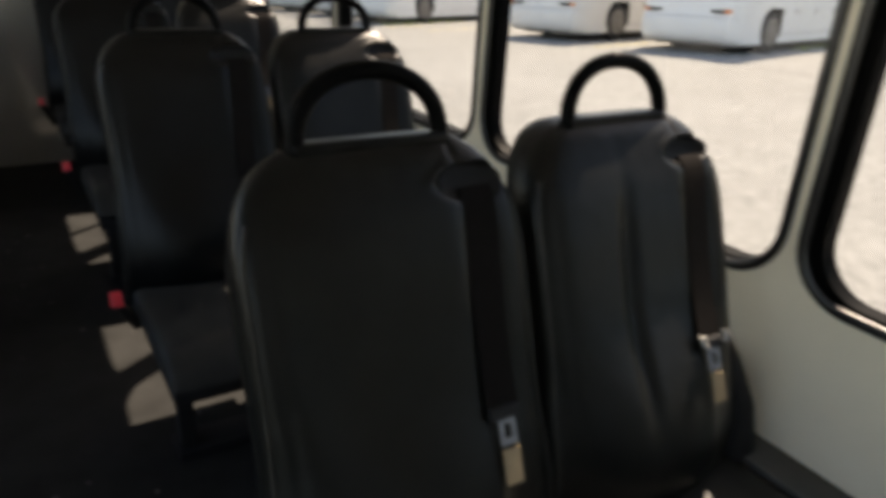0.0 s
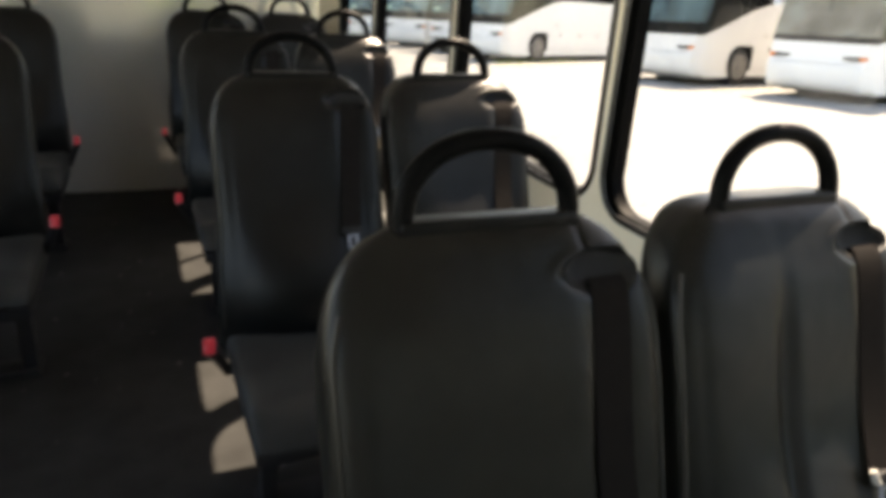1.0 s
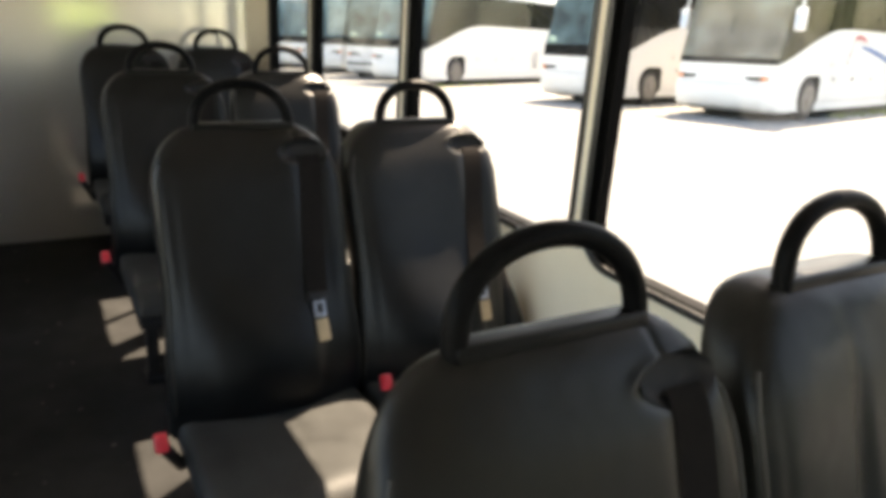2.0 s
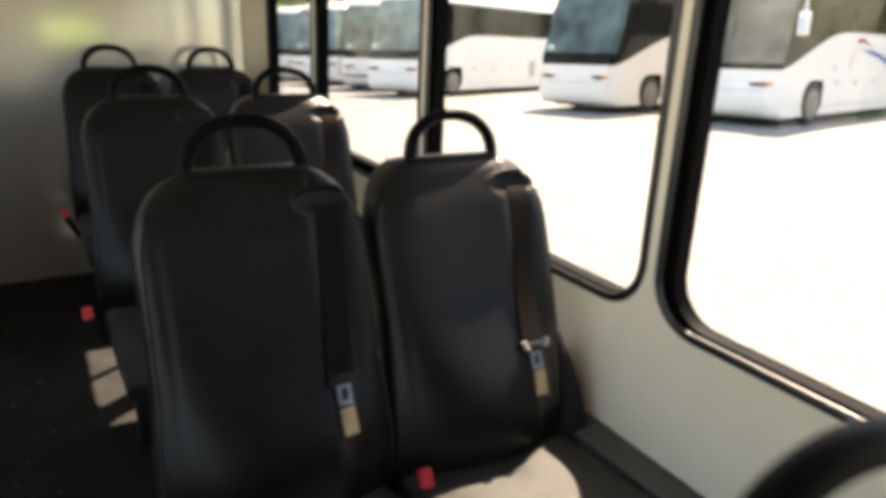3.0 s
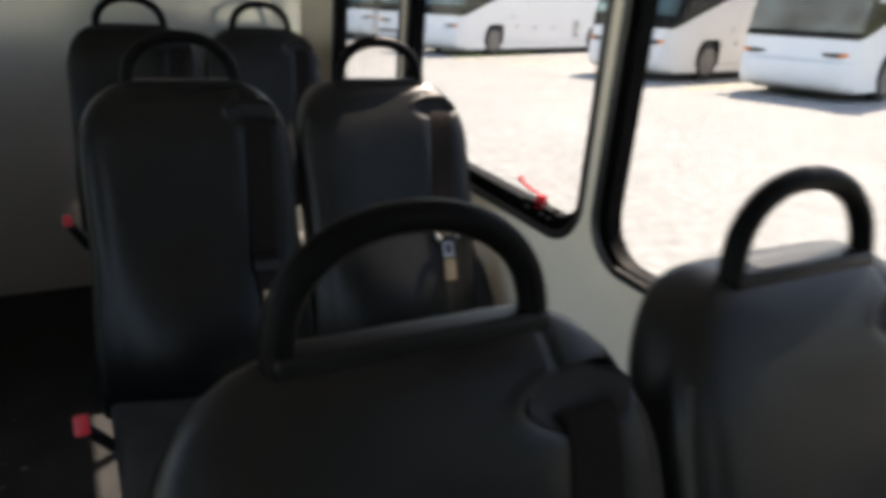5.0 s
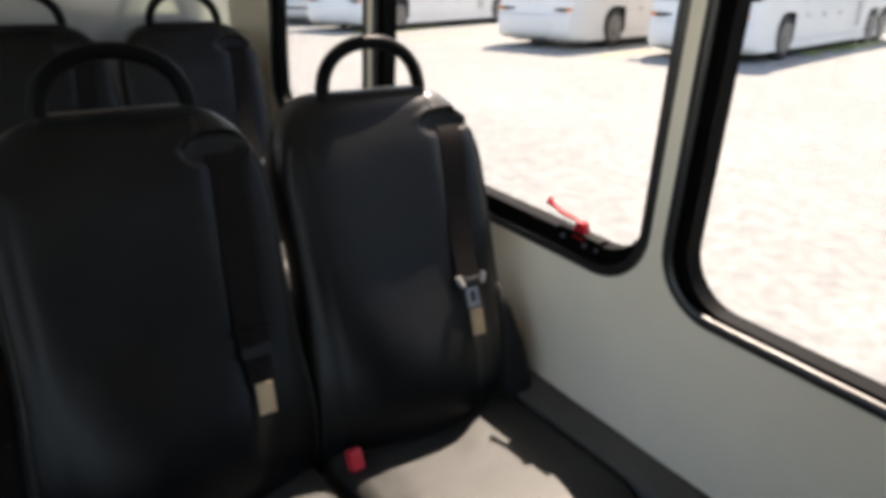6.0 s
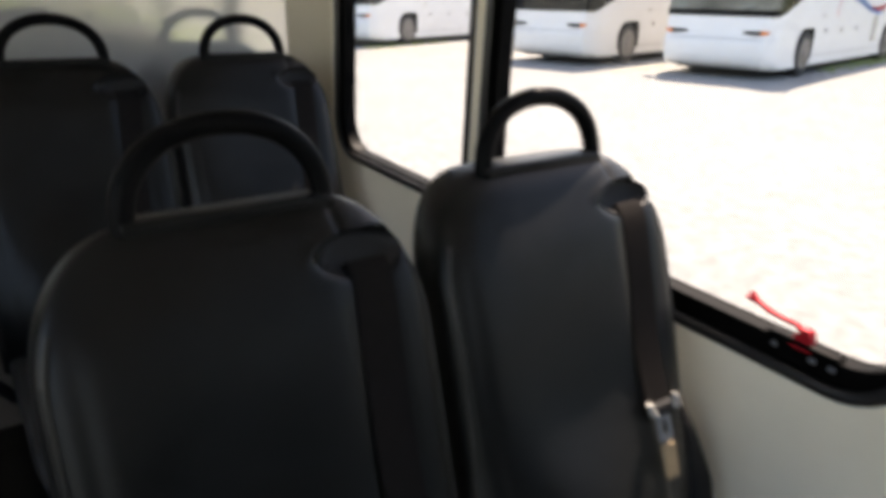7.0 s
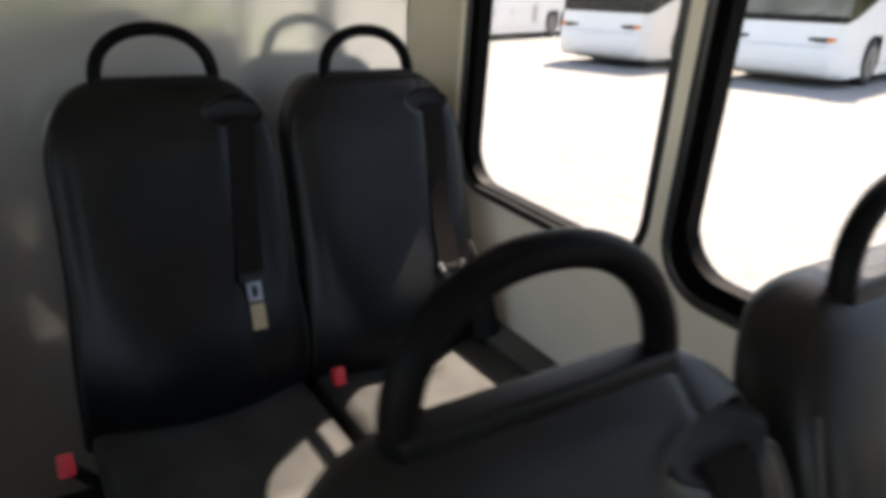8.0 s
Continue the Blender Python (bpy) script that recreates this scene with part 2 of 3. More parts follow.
def loft(rings, closed=True, caps=True):
    """Skin a list of rings with the same number of points."""
    bm = bmesh.new()
    vr = [[bm.verts.new(p) for p in r] for r in rings]
    n = len(rings[0])
    for a, b in zip(vr, vr[1:]):
        for i in range(n if closed else n - 1):
            j = (i + 1) % n
            bm.faces.new((a[i], a[j], b[j], b[i]))
    if caps:
        bm.faces.new(vr[0])
        bm.faces.new(vr[-1])
    return bm


def tube(path, r, n=12, caps=True, flat=1.0):
    rings = []
    pts = [Vector(p) for p in path]
    up = Vector((0, 1, 0))
    for i, p in enumerate(pts):
        d = (pts[min(i + 1, len(pts) - 1)] - pts[max(i - 1, 0)]).normalized()
        a = d.cross(up)
        a = a.normalized() if a.length > 1e-4 else Vector((1, 0, 0))
        b = d.cross(a)
        rings.append([p + a * r * math.cos(t) + b * r * flat * math.sin(t) for t in (2 * math.pi * k / n for k in range(n))])
    return loft(rings, True, caps)


def lerp_table(z, table):
    for (a, va), (b, vb) in zip(table, table[1:]):
        if z <= b:
            t = max(0, min(1, (z - a) / (b - a)))
            t = t * t * (3 - 2 * t)
            return va + (vb - va) * t
    return table[-1][1]


def bump01(v, a, b, s):
    """1 inside a..b, fading out over s."""
    return 1 / (1 + math.exp(-(v - a) / s)) * 1 / (1 + math.exp((v - b) / s))


# ---- the bus shell ----
WX = 0.772           # inner face of the window wall
LX = -1.70           # inner face of the other side wall
DEPTH = 0.048
REAR, FRONT = 3.77, -3.4
TOP = 2.02
SILL, HEAD = 0.738, 1.775
WINDOWS = [(-1.20, -0.196), (-0.168, 0.840), (0.876, 1.890), (1.930, 2.915), (2.958, 3.635)]


def rounded(y0, y1, z0, z1, r, k=8):
    pts = []
    for cy, cz, a0 in ((y1 - r, z1 - r, 0), (y0 + r, z1 - r, 90), (y0 + r, z0 + r, 180), (y1 - r, z0 + r, 270)):
        for i in range(k + 1):
            a = math.radians(a0 + 90 * i / k)
            pts.append((cy + r * math.cos(a), cz + r * math.sin(a)))
    return pts


def cell(bm, x_in, x_out, y0, y1, z0, z1, hole):
    """A piece of wall between two faces x_in and x_out, with a rounded opening through it."""
    k = len(hole) // 4
    outer = []
    corners = [(y1, z1), (y0, z1), (y0, z0), (y1, z0)]
    for q in range(4):
        c = corners[q]
        for i in range(k):
            h = hole[q * k + i]
            t = i / (k - 1)
            if t < 0.5:
                p = (c[0], h[1]) if q % 2 == 0 else (h[0], c[1])
            elif t > 0.5:
                p = (h[0], c[1]) if q % 2 == 0 else (c[0], h[1])
            else:
                p = c
            outer.append(p)
    n = len(hole)
    vi = [bm.verts.new((x_in, *p)) for p in hole]
    vo = [bm.verts.new((x_in, *p)) for p in outer]
    wi = [bm.verts.new((x_out, *p)) for p in hole]
    wo = [bm.verts.new((x_out, *p)) for p in outer]
    for i in range(n):
        j = (i + 1) % n
        bm.faces.new((vi[i], vi[j], vo[j], vo[i]))
        bm.faces.new((wi[i], wo[i], wo[j], wi[j]))
        bm.faces.new((vi[i], wi[i], wi[j], vi[j]))
        bm.faces.new((vo[i], vo[j], wo[j], wo[i]))


def side_wall(name, x_in, x_out, windows, sill=SILL, head=HEAD):
    bm = bmesh.new()
    cuts = [FRONT] + [(a[1] + b[0]) / 2 for a, b in zip(windows, windows[1:])] + [REAR + 0.05]
    for (a, b), c0, c1 in zip(windows, cuts, cuts[1:]):
        cell(bm, x_in, x_out, c0, c1, 0.0, TOP, rounded(a, b, sill, head, 0.115))
    bmesh.ops.remove_doubles(bm, verts=bm.verts[:], dist=0.0005)
    return tagged(part(name, bm, CREAM, smooth=False), "cream painted side wall panel with rounded window openings", "wall", kind="structure")


side_wall("wall_east", WX, WX + DEPTH, WINDOWS)
# Unseen side; openings chosen for their light, the first standing for a door.
WEST = [(-2.80, -1.30), (-1.2, 0.84), (0.876, 1.890), (1.930, 2.915)]
WSILL, WHEAD = 0.74, 1.90
side_wall("wall_west", LX, LX - DEPTH, WEST, WSILL, WHEAD)


def ring(x0, x1, outer, inner):
    bm = bmesh.new()
    n = len(outer)
    loops = [[bm.verts.new((x, *p)) for p in pts] for x, pts in ((x0, outer), (x1, outer), (x1, inner), (x0, inner))]
    for a, b in zip(loops, loops[1:] + loops[:1]):
        for i in range(n):
            j = (i + 1) % n
            bm.faces.new((a[i], a[j], b[j], b[i]))
    return bm


def half_round(x_in, sign, y0, y1, r, z0, z1):
    """A bead of half-round trim on the wall face, round an opening."""
    rings = []
    for k in range(12):
        a = 1.22 * math.pi * k / 11
        o = -r * 0.55 + r * math.cos(a)
        rings.append([(x_in - sign * (0.001 + 0.6 * r * math.sin(a)), *p) for p in rounded(y0 - o, y1 + o, z0 - o, z1 + o, 0.115 + o)])
    return loft(rings, True, False)


def bus_window(name, x_in, sign, y0, y1, thick_sill=False, vent=False, z0=SILL, z1=HEAD):
    ob = tagged(new(name), "bus side window with black rubber frame and clear glass", "window", "bus windows", "structure")
    f = 0.022
    ff = 0.040                                             # the rear upright of the frame is the widest
    outer = rounded(y0 + 0.001, y1 - 0.001, z0 + 0.001, z1 - 0.001, 0.114)
    fb = 0.052 if thick_sill else f
    inner = rounded(y0 + 0.012, y1 - ff, z0 + fb, z1 - f, 0.098)
    part("window_frame", ring(x_in + 0.007 * sign, x_in + (DEPTH - 0.002) * sign, outer, inner), FRAME, ob)
    part("frame_lip", half_round(x_in, sign, y0, y1, 0.011, z0, z1), LIP, ob, "glossy black half-round trim")
    gx = x_in + 0.036 * sign
    bm = bmesh.new()
    g = rounded(y0 + 0.010, y1 - f + 0.002, z0 + f - 0.002, z1 - f + 0.002, 0.1)
    a = [bm.verts.new((gx, *p)) for p in g]
    b = [bm.verts.new((gx + 0.005 * sign, *p)) for p in g]
    bm.faces.new(a)
    bm.faces.new(b[::-1])
    for i in range(len(g)):
        j = (i + 1) % len(g)
        bm.faces.new((a[i], b[i], b[j], a[j]))
    pane = part("pane", bm, GLASS if sign > 0 else CLEAR, ob, "clear window pane")
    pane.visible_shadow = False
    if vent:
        part("vent_bar", boxed(gx - 0.012, gx + 0.012, y0 + 0.012, y1 - 0.020, 1.490, 1.515, 0.003), FRAME, ob, "black bar under the top vent")
        part("vent_post", boxed(gx - 0.011, gx + 0.011, 3.215, 3.245, 1.516, z1 - 0.020, 0.003), FRAME, ob, "black post between the top vents")
    return ob


for i, (a, b) in enumerate(WINDOWS):
    bus_window("window_%d" % (i + 1), WX, 1, a, b, thick_sill=(i == 3), vent=(i == 4))
for i, (a, b) in enumerate(WEST):
    bus_window("window_%d" % (i + 6), LX, -1, a, b, z0=WSILL, z1=WHEAD)

# floor, ceiling, rear and front walls
tagged(part("floor", boxed(LX - DEPTH, WX + DEPTH, FRONT - 0.06, REAR + 0.06, -0.10, 0.0), FLOOR), "scuffed black rubber bus floor down the aisle", "floor", kind="structure")
tagged(part("ceiling", boxed(LX - DEPTH, WX + DEPTH, FRONT - 0.06, REAR + 0.06, TOP + 0.001, TOP + 0.06), CEIL), "plain off-white bus ceiling", "ceiling", kind="structure")
tagged(part("underbody", boxed(LX + 0.05, WX - 0.05, FRONT + 0.05, REAR - 0.05, -0.742, -0.101), DASH), "plain dark underbody of the bus on the gravel", "underbody", kind="structure")
def leaning(bm):
    """The rear wall leans out a little towards its top."""
    for v in bm.verts:
        v.co.y += 0.030 * (v.co.z - 1.15)
    return bm


rear = tagged(part("wall_north", leaning(boxed(LX, WX, REAR, REAR + 0.05, 0.0, TOP)), GREYWALL), "glossy light grey laminate rear wall of the bus", "wall", kind="structure")
part("panel", leaning(boxed(LX + 0.02, 0.668, REAR - 0.004, REAR + 0.001, 0.80, TOP - 0.02, 0.0015)), GREYWALL, rear, smooth=False)
tagged(part("corner_pillar", loft([[(0.675, REAR - 0.006, z), (WX - 0.001, 3.665, z), (WX - 0.001, REAR - 0.006, z)] for z in (0.0, TOP - 0.002)]), BEIGE, smooth=False),
       "beige corner pillar between rear wall and side window", "pillar", kind="structure")
# unseen front bulkhead; windscreen and door openings placed for spots mirrored in the rear wall
bm = bmesh.new()
cell(bm, FRONT, FRONT - 0.06, -0.70, WX, 0.0, TOP, rounded(-0.12, 0.62, 1.20, 1.55, 0.06))
cell(bm, FRONT, FRONT - 0.06, LX, -0.70, 0.0, TOP, rounded(-1.36, -0.96, 1.14, 1.38, 0.06))
bmesh.ops.remove_doubles(bm, verts=bm.verts[:], dist=0.0005)
for v in bm.verts:
    v.co = Vector((v.co.y, v.co.x, v.co.z))
front = tagged(part("wall_south", bm, CREAM), "plain cream front end of the bus with a windscreen opening", "wall", kind="structure")
# Added pane that dims the spot mirrored from the door opening.
part("spot_pane", boxed(-1.37, -0.95, FRONT - 0.034, FRONT - 0.028, 1.13, 1.39), SMOKED, front, "unseen dark pane that dims the spot mirrored in the rear wall")
# Added dark panel: darkens the rear wall's reflection and cuts frontal light.
part("panel", boxed(LX + 0.002, WX - 0.002, FRONT + 0.002, FRONT + 0.03, 0.002, 0.70, 0.004), DASH, front, "unseen dark panel that darkens the reflection in the rear wall")
tagged(part("wall_ledge", boxed(0.684, WX - 0.001, -1.6, 3.66, 0.34, 0.428, 0.006), LEDGE), "dark ledge along the foot of the window wall", "ledge", kind="structure")


# ---- seats ----
BACK_CURVE = np.polyfit([0.37, 0.45, 0.52, 0.60, 0.68, 0.77, 0.87, 0.96, 1.06], [-0.226, -0.250, -0.252, -0.227, -0.190, -0.153, -0.114, -0.078, -0.040], 6)


def top_roll(z):
    """How far the front face rolls back towards the top edge."""
    return 0.012 * max(0.0, (z - 0.94) / 0.08) ** 2


def back_front(z):
    return float(np.polyval(BACK_CURVE, z)) + top_roll(z)


def back_section(z, deep=False, tuck=0.0):
    """Half width, middle, half thickness and squareness of the back at a height."""
    waist = 0.232 - 0.013 / (1 + math.exp(-(z - 0.62) / 0.035))
    w = waist if z < 0.90 else 0.100 + (waist - 0.100) * math.sqrt(max(0, 1 - ((z - 0.90) / 0.1525) ** 2.2))
    yf = back_front(z)
    yb = yf - top_roll(z) + 0.120 - 0.012 * (z - 0.37) / 0.68 + (0.012 if deep else -0.022 * max(0.0, (z - 0.94) / 0.10) ** 2)
    yf, yb = yf + tuck, yb - tuck * 1.5
    swell = bump01(z, 0.36, 0.72, 0.04)                 # the small of the back is rounder than the flat upper part
    return w, (yf + yb) / 2, (yb - yf) / 2, 4.5 - 2.4 * swell


def lumbar(x, z):
    """The pad swells forward across the small of the back."""
    return 0.028 * max(0.0, 1 - (x / 0.205) ** 2) * bump01(z, 0.36, 0.67, 0.04)


def piping(sx, deep):
    """The welt that runs up the front edge of the back, on one side."""
    path = []
    for i in range(40):
        z = 0.44 + 0.535 * i / 39
        w, mid, th, ex = back_section(z, deep)
        u = 0.955
        path.append((sx * w * u, mid - th * (1 - u ** ex) ** (1 / ex) - 0.0005, z))
    return tube(path, 0.0034, 6)


def seat_backrest(side, crease=0.0, deep=False):
    """Padded high back, facing -y; side is where the belt comes out (+1 or -1)."""
    rings = []
    nz, nx = 100, 128
    zs = [(0.37 + (1.020 - 0.37) * (1 - (1 - i / nz) ** 1.35), 0.0) for i in range(nz + 1)]
    zs += [(1.020 + 0.032 * math.sin(math.radians(a)), 0.030 * (1 - math.cos(math.radians(a)))) for a in range(8, 89, 8)]
    for z, tuck in zs:
        w, mid, th, ex = back_section(z, deep, tuck)
        slim = (0.0 if deep else 0.20) * min(1.0, max(0.0, (z - 0.90) / 0.12))   # the rear of the shoulders is drawn in
        ring_ = []
        for k in range(nx + 1):
            u = math.sin(math.pi / 2 * (2 * k / nx - 1))
            x = w * u
            d = max(0.0, 1 - abs(u) ** ex) ** (1 / ex)
            y = mid - th * d
            face = min(1.0, max(0.0, (d - 0.35) / 0.5))
            off = 0.0018 * math.exp(-((abs(x) - 0.182) / 0.010) ** 2) * bump01(z, 0.45, 0.95, 0.03)
            off += 0.006 * math.exp(-(x / 0.12) ** 2) * bump01(z, 0.66, 0.95, 0.05)
            off -= lumbar(x, z)
            sx = x * side
            off += crease * math.exp(-((x + 0.045 - 0.05 * (z - 0.7)) / 0.016) ** 2) * bump01(z, 0.60, 0.93, 0.03)
            oval = ((sx - 0.136) / 0.052) ** 2 + ((z - 0.993) / 0.021) ** 2
            brow = 1 / (1 + math.exp(-(z - 0.998) / 0.004))
            off += 0.028 / (1 + math.exp(min(60, (oval - 1.0) / 0.20)))
            off -= 0.004 * math.exp(-((oval - 1.8) / 0.5) ** 2) * brow
            off += 0.009 * bump01(sx, 0.106, 0.172, 0.006) * bump01(z, 0.45, 0.985, 0.015)
            off += 0.003 * math.exp(-((sx - 0.112) / 0.005) ** 2) * bump01(z, 1.01, 1.06, 0.004)
            ring_.append((x, y + off * face, z))
        for k in range(1, 24):
            u = math.sin(math.pi / 2 * (1 - 2 * k / 24))
            d = max(0.0, 1 - abs(u) ** 4.5) ** (1 / 4.5)
            ring_.append((w * u * (1 - slim * d), mid + th * d, z))
        rings.append(ring_)
    return loft(rings)


def seat_cushion():
    rings = []
    n, m = 26, 40
    for i in range(n + 1):
        t = i / n
        y = -0.15 - 0.50 * t
        top = 0.432 + 0.010 * t - 0.075 * max(0, (t - 0.80) / 0.20) ** 2.2
        bot = 0.335 - 0.02 * (1 - t) + 0.02 * max(0, (t - 0.85) / 0.15) ** 2
        w = 0.218 - 0.010 * max(0, (t - 0.8) / 0.2) ** 2
        r = []
        for k in range(m):
            a = 2 * math.pi * k / m
            c, s = math.cos(a), math.sin(a)
            x = w * math.copysign(abs(c) ** 0.35, c)
            d = math.copysign(abs(s) ** 0.45, s)
            z = (top + bot) / 2 + (top - bot) / 2 * d
            if d > 0.5:
                z -= 0.010 * math.exp(-(x / 0.11) ** 2) * (1 - t * 0.6)
                z -= 0.005 * math.exp(-((abs(x) - 0.172) / 0.007) ** 2)
            r.append((x, y, z))
        rings.append(r)
    return loft(rings)


def grab_handle(hw, hh):
    path = []
    for i in range(33):
        a = math.pi * i / 32
        c, s = math.cos(a), math.sin(a)
        x = -(hw + 0.0125) * math.copysign(abs(c) ** 0.95, c)
        top = hh + 0.011
        h = top * s ** 0.85 if s > 0 else 0
        path.append((x, 0.002 + 0.016 * h / top, 1.049 + h))
    path = [(-hw - 0.0145, -0.002, 1.030)] + path + [(hw + 0.0145, -0.002, 1.030)]
    return tube(path, 0.0135, 14)


def belt_guide(side):
    """A hollow oval insert that lines the belt slot, black for the shade inside."""
    rings = []
    for f in (1.04, 0.98, 0.9, 0.75, 0.5, 0.25, 0.02):
        off = 0.028 / (1 + math.exp((f * f - 1) / 0.20)) - 0.003
        ring_ = []
        for k in range(40):
            a = 2 * math.pi * k / 40
            z = 0.993 + 0.021 * f * math.sin(a)
            ring_.append((side * (0.136 + 0.052 * f * math.cos(a)), back_front(z) + off + 0.001, z))
        rings.append(ring_)
    return loft(rings, True, False)


def belt_strap(x, z_low, y_low, x_top):
    """Webbing from the slot at the shoulder down the face of the back."""
    bm = bmesh.new()
    w = 0.026
    pts = [(x_top, back_front(0.972) + 0.026, 0.972), (x_top, back_front(0.984) + 0.013, 0.984), (x_top, back_front(0.980) + 0.008, 0.980), (x_top, back_front(0.964) + 0.006, 0.964)]
    for i in range(1, 15):
        t = i / 14
        z = 0.964 + (z_low - 0.964) * t
        y = back_front(z) + 0.006 + (y_low - back_front(z_low) - 0.006) * t ** 2.5
        pts.append((x_top + (x - x_top) * t, y, z))
    rows_ = []
    for p in pts:
        rows_.append([bm.verts.new((p[0] + a, p[1] + b, p[2])) for a, b in ((-w, 0), (w, 0), (w, 0.002), (-w, 0.002))])
    for a, b in zip(rows_, rows_[1:]):
        for i in range(4):
            j = (i + 1) % 4
            bm.faces.new((a[i], a[j], b[j], b[i]))
    bm.faces.new(rows_[0])
    bm.faces.new(rows_[-1][::-1])
    return bm, Vector(pts[-1])


def bus_seat(side=1, buckle=(-0.27, -0.335, 0.46), strap_x=0.112, strap_low=0.685, tilt=0.0, hw=0.098, hh=0.085, crease=0.0, clip=False, tag=True, tongue=True, vinyl=None, deep=False):
    ob = new("bus_seat")
    tagged(ob, "black vinyl bus seat with a padded high back and grab handle", "seat", "rows of bus seats")
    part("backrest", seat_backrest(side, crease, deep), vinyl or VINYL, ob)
    for sx in (-1, 1):
        part("piping", piping(sx, deep), WELT, ob, "welt along the edge of the back, pale for its lit rim")
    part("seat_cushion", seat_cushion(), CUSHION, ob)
    h = part("grab_handle", grab_handle(hw, hh), HANDLE, ob, "black D-shaped grab handle on top of the seat back")
    bar = boxed(-hw - 0.018, hw + 0.018, -0.013, 0.016, 1.036, 1.058, 0.006, 3)
    part("handle_bar", bar, GRIPBAR, h, "black bar between the feet of the handle, greyed for the sun on it")
    part("belt_guide", belt_guide(side), SHELL, ob, "matt black oval belt guide, there to darken the slot")
    bm, low = belt_strap(side * strap_x, strap_low, back_front(strap_low) - lumbar(strap_x, strap_low) - 0.008, side * 0.141)
    strap = part("belt_strap", bm, WEBBING, ob, "grey seat belt webbing hanging down the back")
    x, y, z = low
    lie = Matrix.Rotation(math.radians(-23), 3, "X")      # the belt's end lies on the swell of the back

    def laid(bm):
        bmesh.ops.rotate(bm, cent=(x, y, z), matrix=lie, verts=bm.verts[:])
        return bm

    part("belt_tongue", laid(boxed(x - 0.026, x + 0.026, y - 0.006, y + 0.006, z - 0.010, z + 0.010, 0.004)), SHELL, strap)
    if tongue:
        bm = bmesh.new()
        box(bm, x - 0.0145, x + 0.0145, y - 0.003, y + 0.001, z - 0.017, z - 0.007, 0.001)
        box(bm, x - 0.0145, x - 0.0065, y - 0.003, y + 0.001, z - 0.039, z - 0.017, 0.001)
        box(bm, x + 0.0065, x + 0.0145, y - 0.003, y + 0.001, z - 0.039, z - 0.017, 0.001)
        box(bm, x - 0.0145, x + 0.0145, y - 0.003, y + 0.001, z - 0.049, z - 0.039, 0.001)
        part("tongue_plate", laid(bm), STEEL, strap, "bright steel belt tongue with a slot")
    else:
        part("strap_end", laid(boxed(x - 0.022, x + 0.022, y - 0.002, y + 0.001, z - 0.055, z - 0.008)), WEBBING, strap)
        part("stop_bar", boxed(x - 0.029, x + 0.029, y + 0.004, y + 0.016, z + 0.032, z + 0.038, 0.002), WEBBING, strap, "stitched fold across the webbing")
    if clip:
        for sx in (-1, 1):
            part("clip_end", laid(tube([(x + sx * 0.022, y - 0.007, z - 0.003), (x + sx * 0.028, y - 0.008, z + 0.004), (x + sx * 0.030, y - 0.007, z + 0.017)], 0.0056, 8)), CLIP, strap)
    if tag:
        bm = boxed(x - 0.0145, x + 0.0145, y - 0.005, y - 0.002, z - 0.106, z - 0.054)
        bmesh.ops.rotate(bm, cent=(x, y, z - 0.054), matrix=Matrix.Rotation(math.radians(tilt), 3, "Y"), verts=bm.verts[:])
        part("belt_tag", laid(bm), TAG, strap, "tan paper label sewn to the belt")
    bx, by, bz = buckle
    st = part("buckle", tube([(bx * 0.80, by + 0.10, bz - 0.14), (bx * 0.93, by + 0.05, bz - 0.06), (bx, by + 0.012, bz - 0.012)], 0.014, 8, flat=0.6), SHELL, ob, "black belt buckle on a stalk")
    bm = boxed(bx - 0.014, bx + 0.014, by - 0.012, by + 0.012, bz - 0.020, bz + 0.020, 0.006)
    bmesh.ops.rotate(bm, cent=(bx, by, bz), matrix=Matrix.Rotation(math.radians(-25), 3, "X"), verts=bm.verts[:])
    part("release_button", bm, RED, st, "red release button")
    if clip:
        rings = []
        for z, x1, y0, y1 in ((0.335, 0.270, -0.25, -0.08), (0.36, 0.286, -0.26, -0.07), (0.44, 0.284, -0.25, -0.07), (0.53, 0.262, -0.235, -0.08), (0.61, 0.238, -0.20, -0.09), (0.66, 0.222, -0.17, -0.11)):
            xm, xh, ym, yh = (0.19 + x1) / 2, (x1 - 0.19) / 2, (y0 + y1) / 2, (y1 - y0) / 2
            rings.append([(side * (xm + xh * math.copysign(abs(math.cos(a)) ** 0.6, math.cos(a))), ym + yh * math.copysign(abs(math.sin(a)) ** 0.7, math.sin(a)), z) for a in (2 * math.pi * k / 20 for k in range(20))])
        part("side_cover", loft(rings), SHELL, ob, "black plastic cover at the hinge of the seat")
    part("seat_pan", boxed(-0.205, 0.205, -0.60, -0.10, 0.285, 0.325, 0.01), SHELL, ob)
    for sx in (-1, 1):
        part("leg", boxed(sx * 0.15 - 0.02, sx * 0.15 + 0.02, -0.42, -0.36, 0.0, 0.29, 0.004), SHELL, ob)
    part("foot_rail", boxed(-0.18, 0.18, -0.44, -0.34, 0.001, 0.025, 0.004), SHELL, ob)
    return ob


PITCH = 1.19
